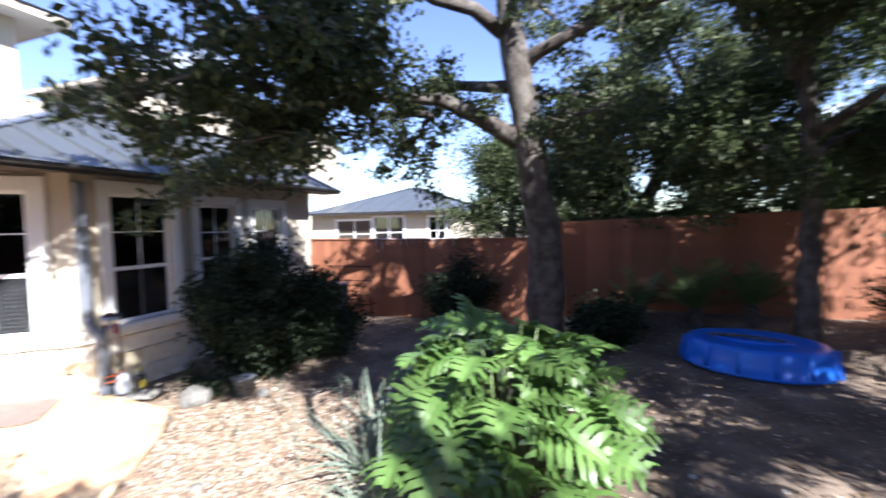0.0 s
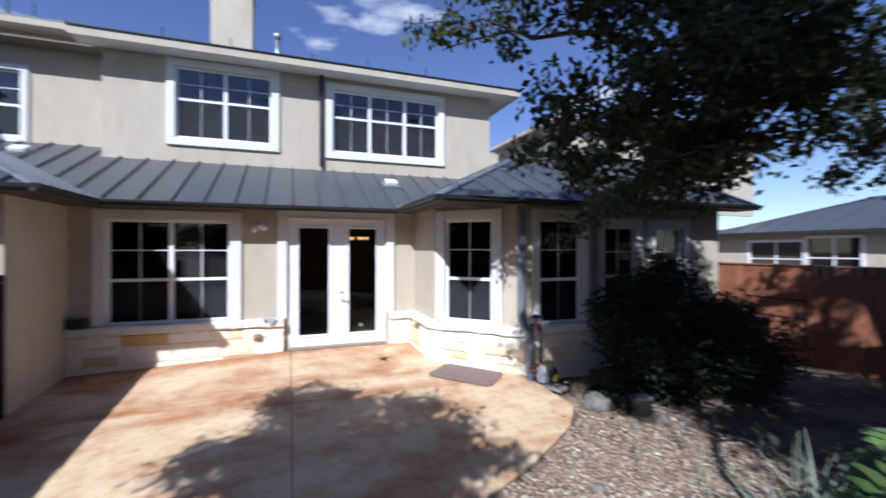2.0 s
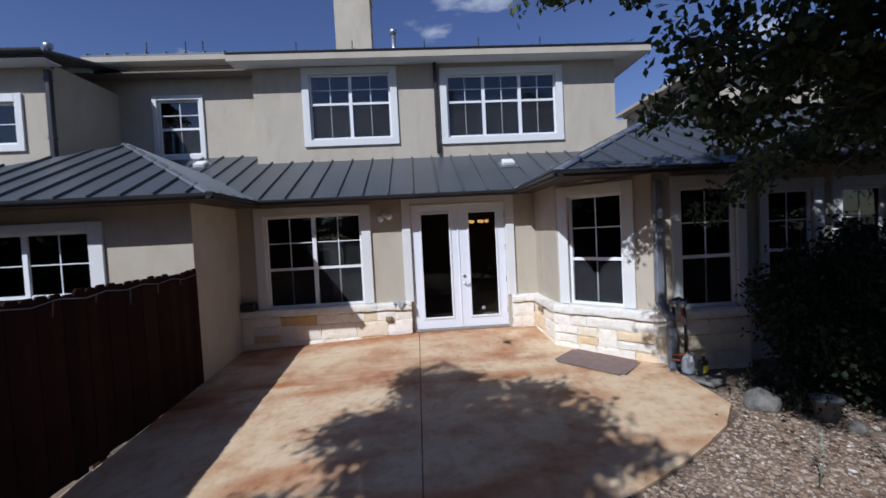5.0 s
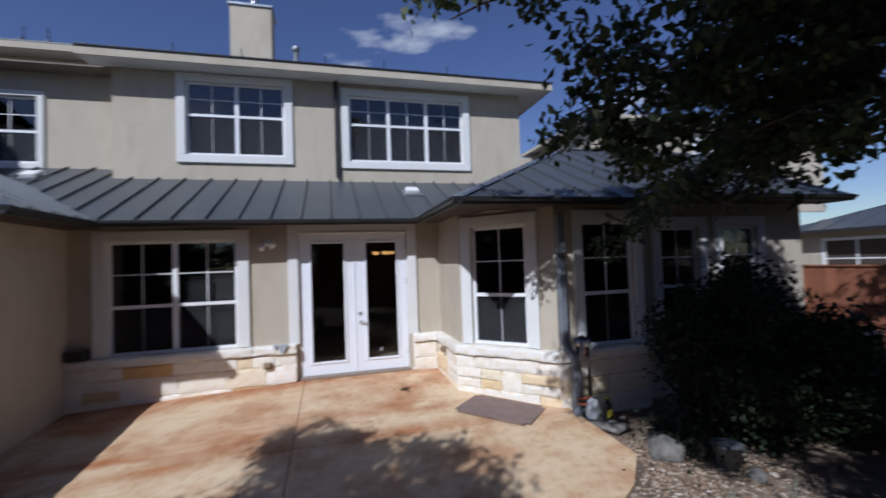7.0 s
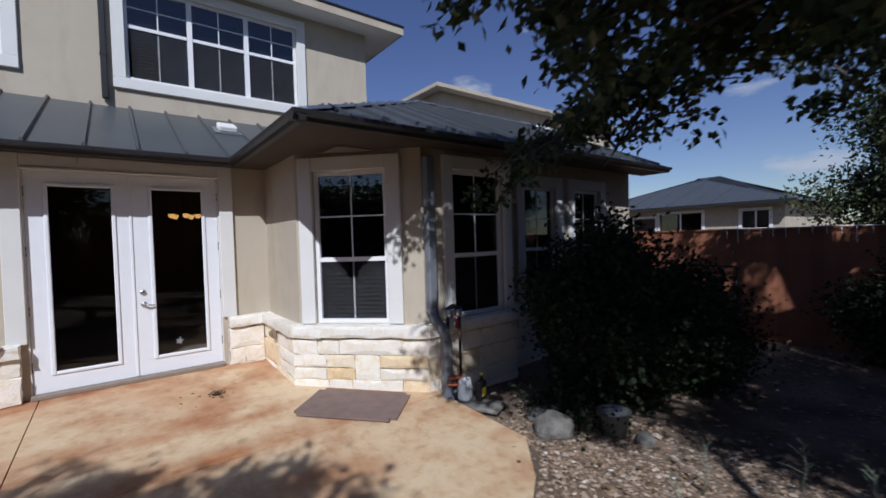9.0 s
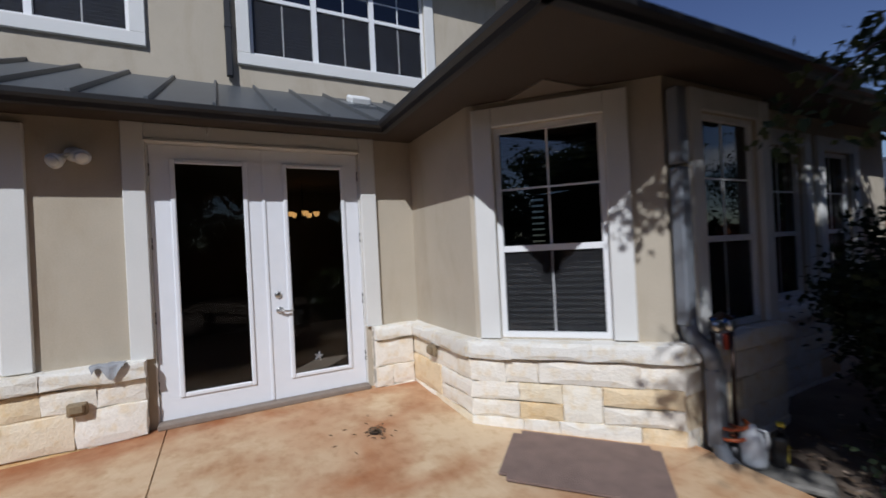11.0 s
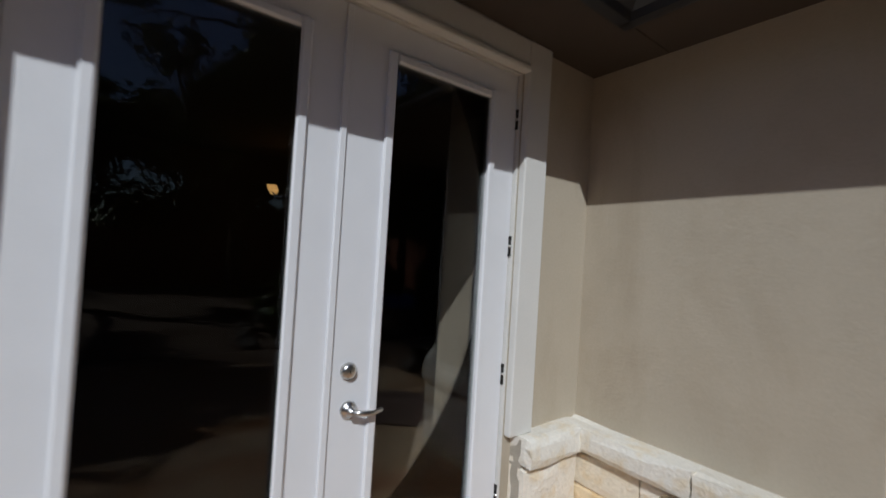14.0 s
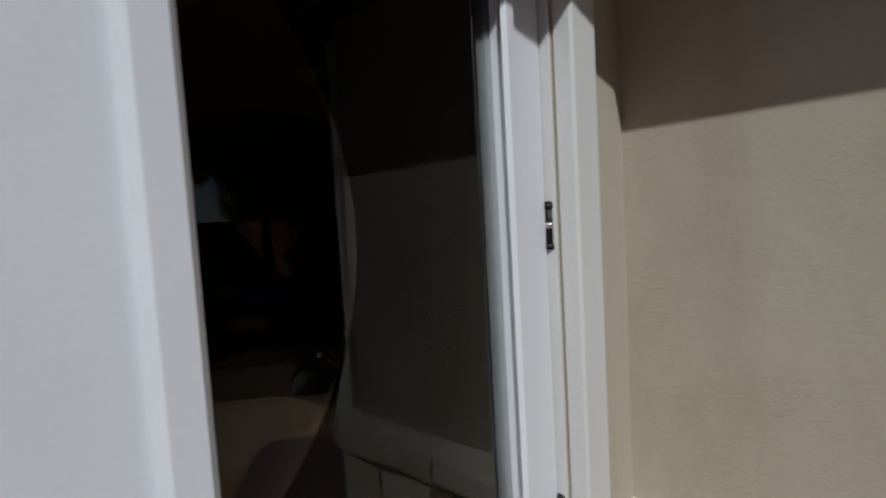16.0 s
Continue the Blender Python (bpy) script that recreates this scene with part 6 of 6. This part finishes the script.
# overturned paddling pool
pl = thing("paddling_pool", "bright blue plastic paddling pool lying in yard", "paddling pool", pose(2.55, 6.55, ground_z(2.55, 6.55), 0, 0, -14))
prof = [(0.94, 0.0), (0.97, 0.02), (0.97, 0.05), (0.93, 0.06), (0.9, 0.2), (0.86, 0.33), (0.82, 0.37), (0.72, 0.375), (0.66, 0.35), (0.3, 0.345), (0.0, 0.35)]
part("shell", lathe(prof, 40, 1.0, 0.82), BLUE, pl)
for k in range(14):
    a = 2 * math.pi * k / 14
    part("rib", tube([(0.945 * math.cos(a), 0.775 * math.sin(a), 0.05), (0.885 * math.cos(a), 0.726 * math.sin(a), 0.33)], 0.03, 6), BLUE, pl)
part("moulded_panel", lathe([(0.35, 0.345), (0.33, 0.385), (0.28, 0.39), (0.0, 0.388)], 24, 1.3, 0.7), BLUE, pl)
st = put("stick", tube([(-0.5, 0.1, 0), (-0.1, 0.02, 0.02), (0.4, -0.12, 0.0)], [0.022, 0.02, 0.014], 7), BARK, pose(2.45, 6.45, ground_z(2.55, 6.55) + 0.415), "grey dead stick lying on paddling pool", "stick")
# little path lamp by the plant
pt = thing("path_light", "small pale solar path light beside plant", "garden light", pose(0.55, 3.1, -0.06))
part("stake", tube([(0, 0, 0), (0, 0, 0.42)], 0.012, 8), GREYPIPE, pt)
part("head", lathe([(0.03, 0.4), (0.05, 0.45), (0.09, 0.48), (0.1, 0.5), (0.02, 0.53), (0.0, 0.53)], 16), GREYPIPE, pt)
part("lens", lathe([(0.04, 0.42), (0.045, 0.47)], 16), LAMPGLASS, pt)

# chandelier seen through the door
cd = thing("chandelier", "warm lit glass chandelier inside the room", "chandelier", pose(-11.8, 0.95, 2.33))
part("rod", tube([(0, 0, 0.1), (0, 0, 0.62)], 0.012, 6), DARKMETAL, cd)
part("hub", lathe([(0.02, -0.05), (0.05, 0), (0.04, 0.06), (0.015, 0.1)], 12), DARKMETAL, cd)
for k in range(5):
    a = 2 * math.pi * k / 5
    c, s = math.cos(a), math.sin(a)
    part("arm", tube([(0.03 * c, 0.03 * s, 0.0), (0.15 * c, 0.15 * s, -0.06), (0.24 * c, 0.24 * s, 0.0)], 0.009, 6), DARKMETAL, cd)
    part("shade", lathe([(0.03, 0.0), (0.055, 0.04), (0.06, 0.08), (0.04, 0.085), (0.0, 0.085)], 12), BULB, cd, "glowing amber glass shade", pose(0.24 * c, 0.24 * s, 0.0))

# ---- houses beyond the fence ----
def far_house(name, label, x0, x1, y0, y1, wall_h, ridge_h, windows, over=0.5):
    h = thing(name, label, "house", pose(x0, y0, -0.1))
    w, d = x1 - x0, y1 - y0
    part("wall", wall_mesh(0, w, 0, wall_h, 0.2, [o[:4] for o in windows]), STUCCO, h, "", pose(w, 0, 0, 0, 0, 180))
    part("wall", box(0, 0.2, 0.2, d, 0, wall_h), STUCCO, h)
    part("wall", box(w - 0.2, w, 0.2, d, 0, wall_h), STUCCO, h)
    part("wall", box(0.2, w - 0.2, d - 0.2, d, 0, wall_h), STUCCO, h)
    k = d / 2 + over
    e = wall_h
    P = {"a": (-over, -over, e), "b": (w + over, -over, e), "c": (w + over, d + over, e), "d": (-over, d + over, e), "r": (-over + k, d / 2, ridge_h), "s": (w + over - k, d / 2, ridge_h)}
    for f in ("absr", "bcs", "cdrs", "dar"):
        part("roof", slab([P[q] for q in f], 0.05), ROOF, h)
    for q in np.arange(0.2, w, 0.9):
        t = min(1.0, (q + over) / k, (w + over - q) / k)
        part("seam", ribbon((q, -over, e), (q, -over + k * t, e + (ridge_h - e) * t), 0.05, 0.05), ROOF, h)
    part("gutter", box(-over, w + over, -over - 0.1, -over, e - 0.1, e + 0.02), GUTTER, h)
    for a, b, c, dd, kind in windows:
        wi = part("window", box(w - b, w - a, 0.09, 0.1, c, dd), GLASS, h) if kind else part("garage_door", box(w - b, w - a, 0.08, 0.12, c, dd), SOFFIT, h)
        part("frame", box(w - b - 0.12, w - a + 0.12, -0.03, -0.001, dd, dd + 0.12), VINYL, wi)
        part("frame", box(w - b - 0.12, w - b, -0.03, -0.001, c - 0.1, dd), VINYL, wi)
        part("frame", box(w - a, w - a + 0.12, -0.03, -0.001, c - 0.1, dd), VINYL, wi)
        part("mullion", box(w - (a + b) / 2 - 0.03, w - (a + b) / 2 + 0.03, 0.05, 0.088, c, dd), VINYL, wi)
        part("mullion", box(w - b, w - a, 0.05, 0.087, (c + dd) / 2 - 0.025, (c + dd) / 2 + 0.025), VINYL, wi)
    return h


far_house("neighbour_house", "single-storey tan stucco house with grey metal hip roof", -15.5, -6.6, 20.0, 30.0, 2.95, 4.7, [(0.5, 1.4, 1.2, 2.6, 1), (2.9, 4.7, 1.0, 2.65, 1), (4.9, 7.1, 1.0, 2.5, 0)])
# two-storey neighbour behind the corner room
tw = thing("neighbour_storey", "upper storey of a tan stucco house behind roof", "house", pose(-14.85, 9.95, 3.8))
ops = [(-5.45, -4.7, 2.0, 3.05), (-6.5, -5.75, 2.0, 3.05), (-7.6, -6.85, 2.0, 3.05)]
part("wall", wall_mesh(-12.0, 0.0, 0, 3.8, 0.2, ops), STUCCO, tw, "", pose(0, 0, 0, 0, 0, -90))
part("wall", box(-6, -0.2, 0, 0.2, 0, 3.8), STUCCO, tw)
for f in ([(0.45, -0.45, 3.8), (0.45, 12.0, 3.8), (-3.2, 12.0, 5.0), (-3.2, 3.2, 5.0)], [(-6.0, -0.45, 3.8), (0.45, -0.45, 3.8), (-3.2, 3.2, 5.0), (-6.0, 3.2, 5.0)]):
    part("roof", slab(f, 0.05), ROOF, tw)
part("soffit", box(-6, 0.45, -0.45, 12.0, 3.68, 3.74), TRIM, tw)
part("fascia", box(0.45, 0.48, -0.48, 12.0, 3.66, 3.8), STUCCO, tw)
part("fascia", box(-6, 0.449, -0.48, -0.45, 3.66, 3.8), STUCCO, tw)
for a, b, c, d in ops:
    wi = part("window", box(-0.11, -0.1, -b, -a, c, d), GLASS, tw)
    for q in (box(0, 0.03, -b - 0.12, -b, c - 0.12, d + 0.12), box(0, 0.03, -a, -a + 0.12, c - 0.12, d + 0.12), box(0, 0.029, -b, -a, d, d + 0.12), box(0, 0.029, -b, -a, c - 0.12, c), box(-0.09, -0.06, -(a + b) / 2 - 0.02, -(a + b) / 2 + 0.02, c, d), box(-0.09, -0.061, -b, -a, (c + d) / 2 - 0.02, (c + d) / 2 + 0.02)):
        part("frame", q, VINYL, wi)
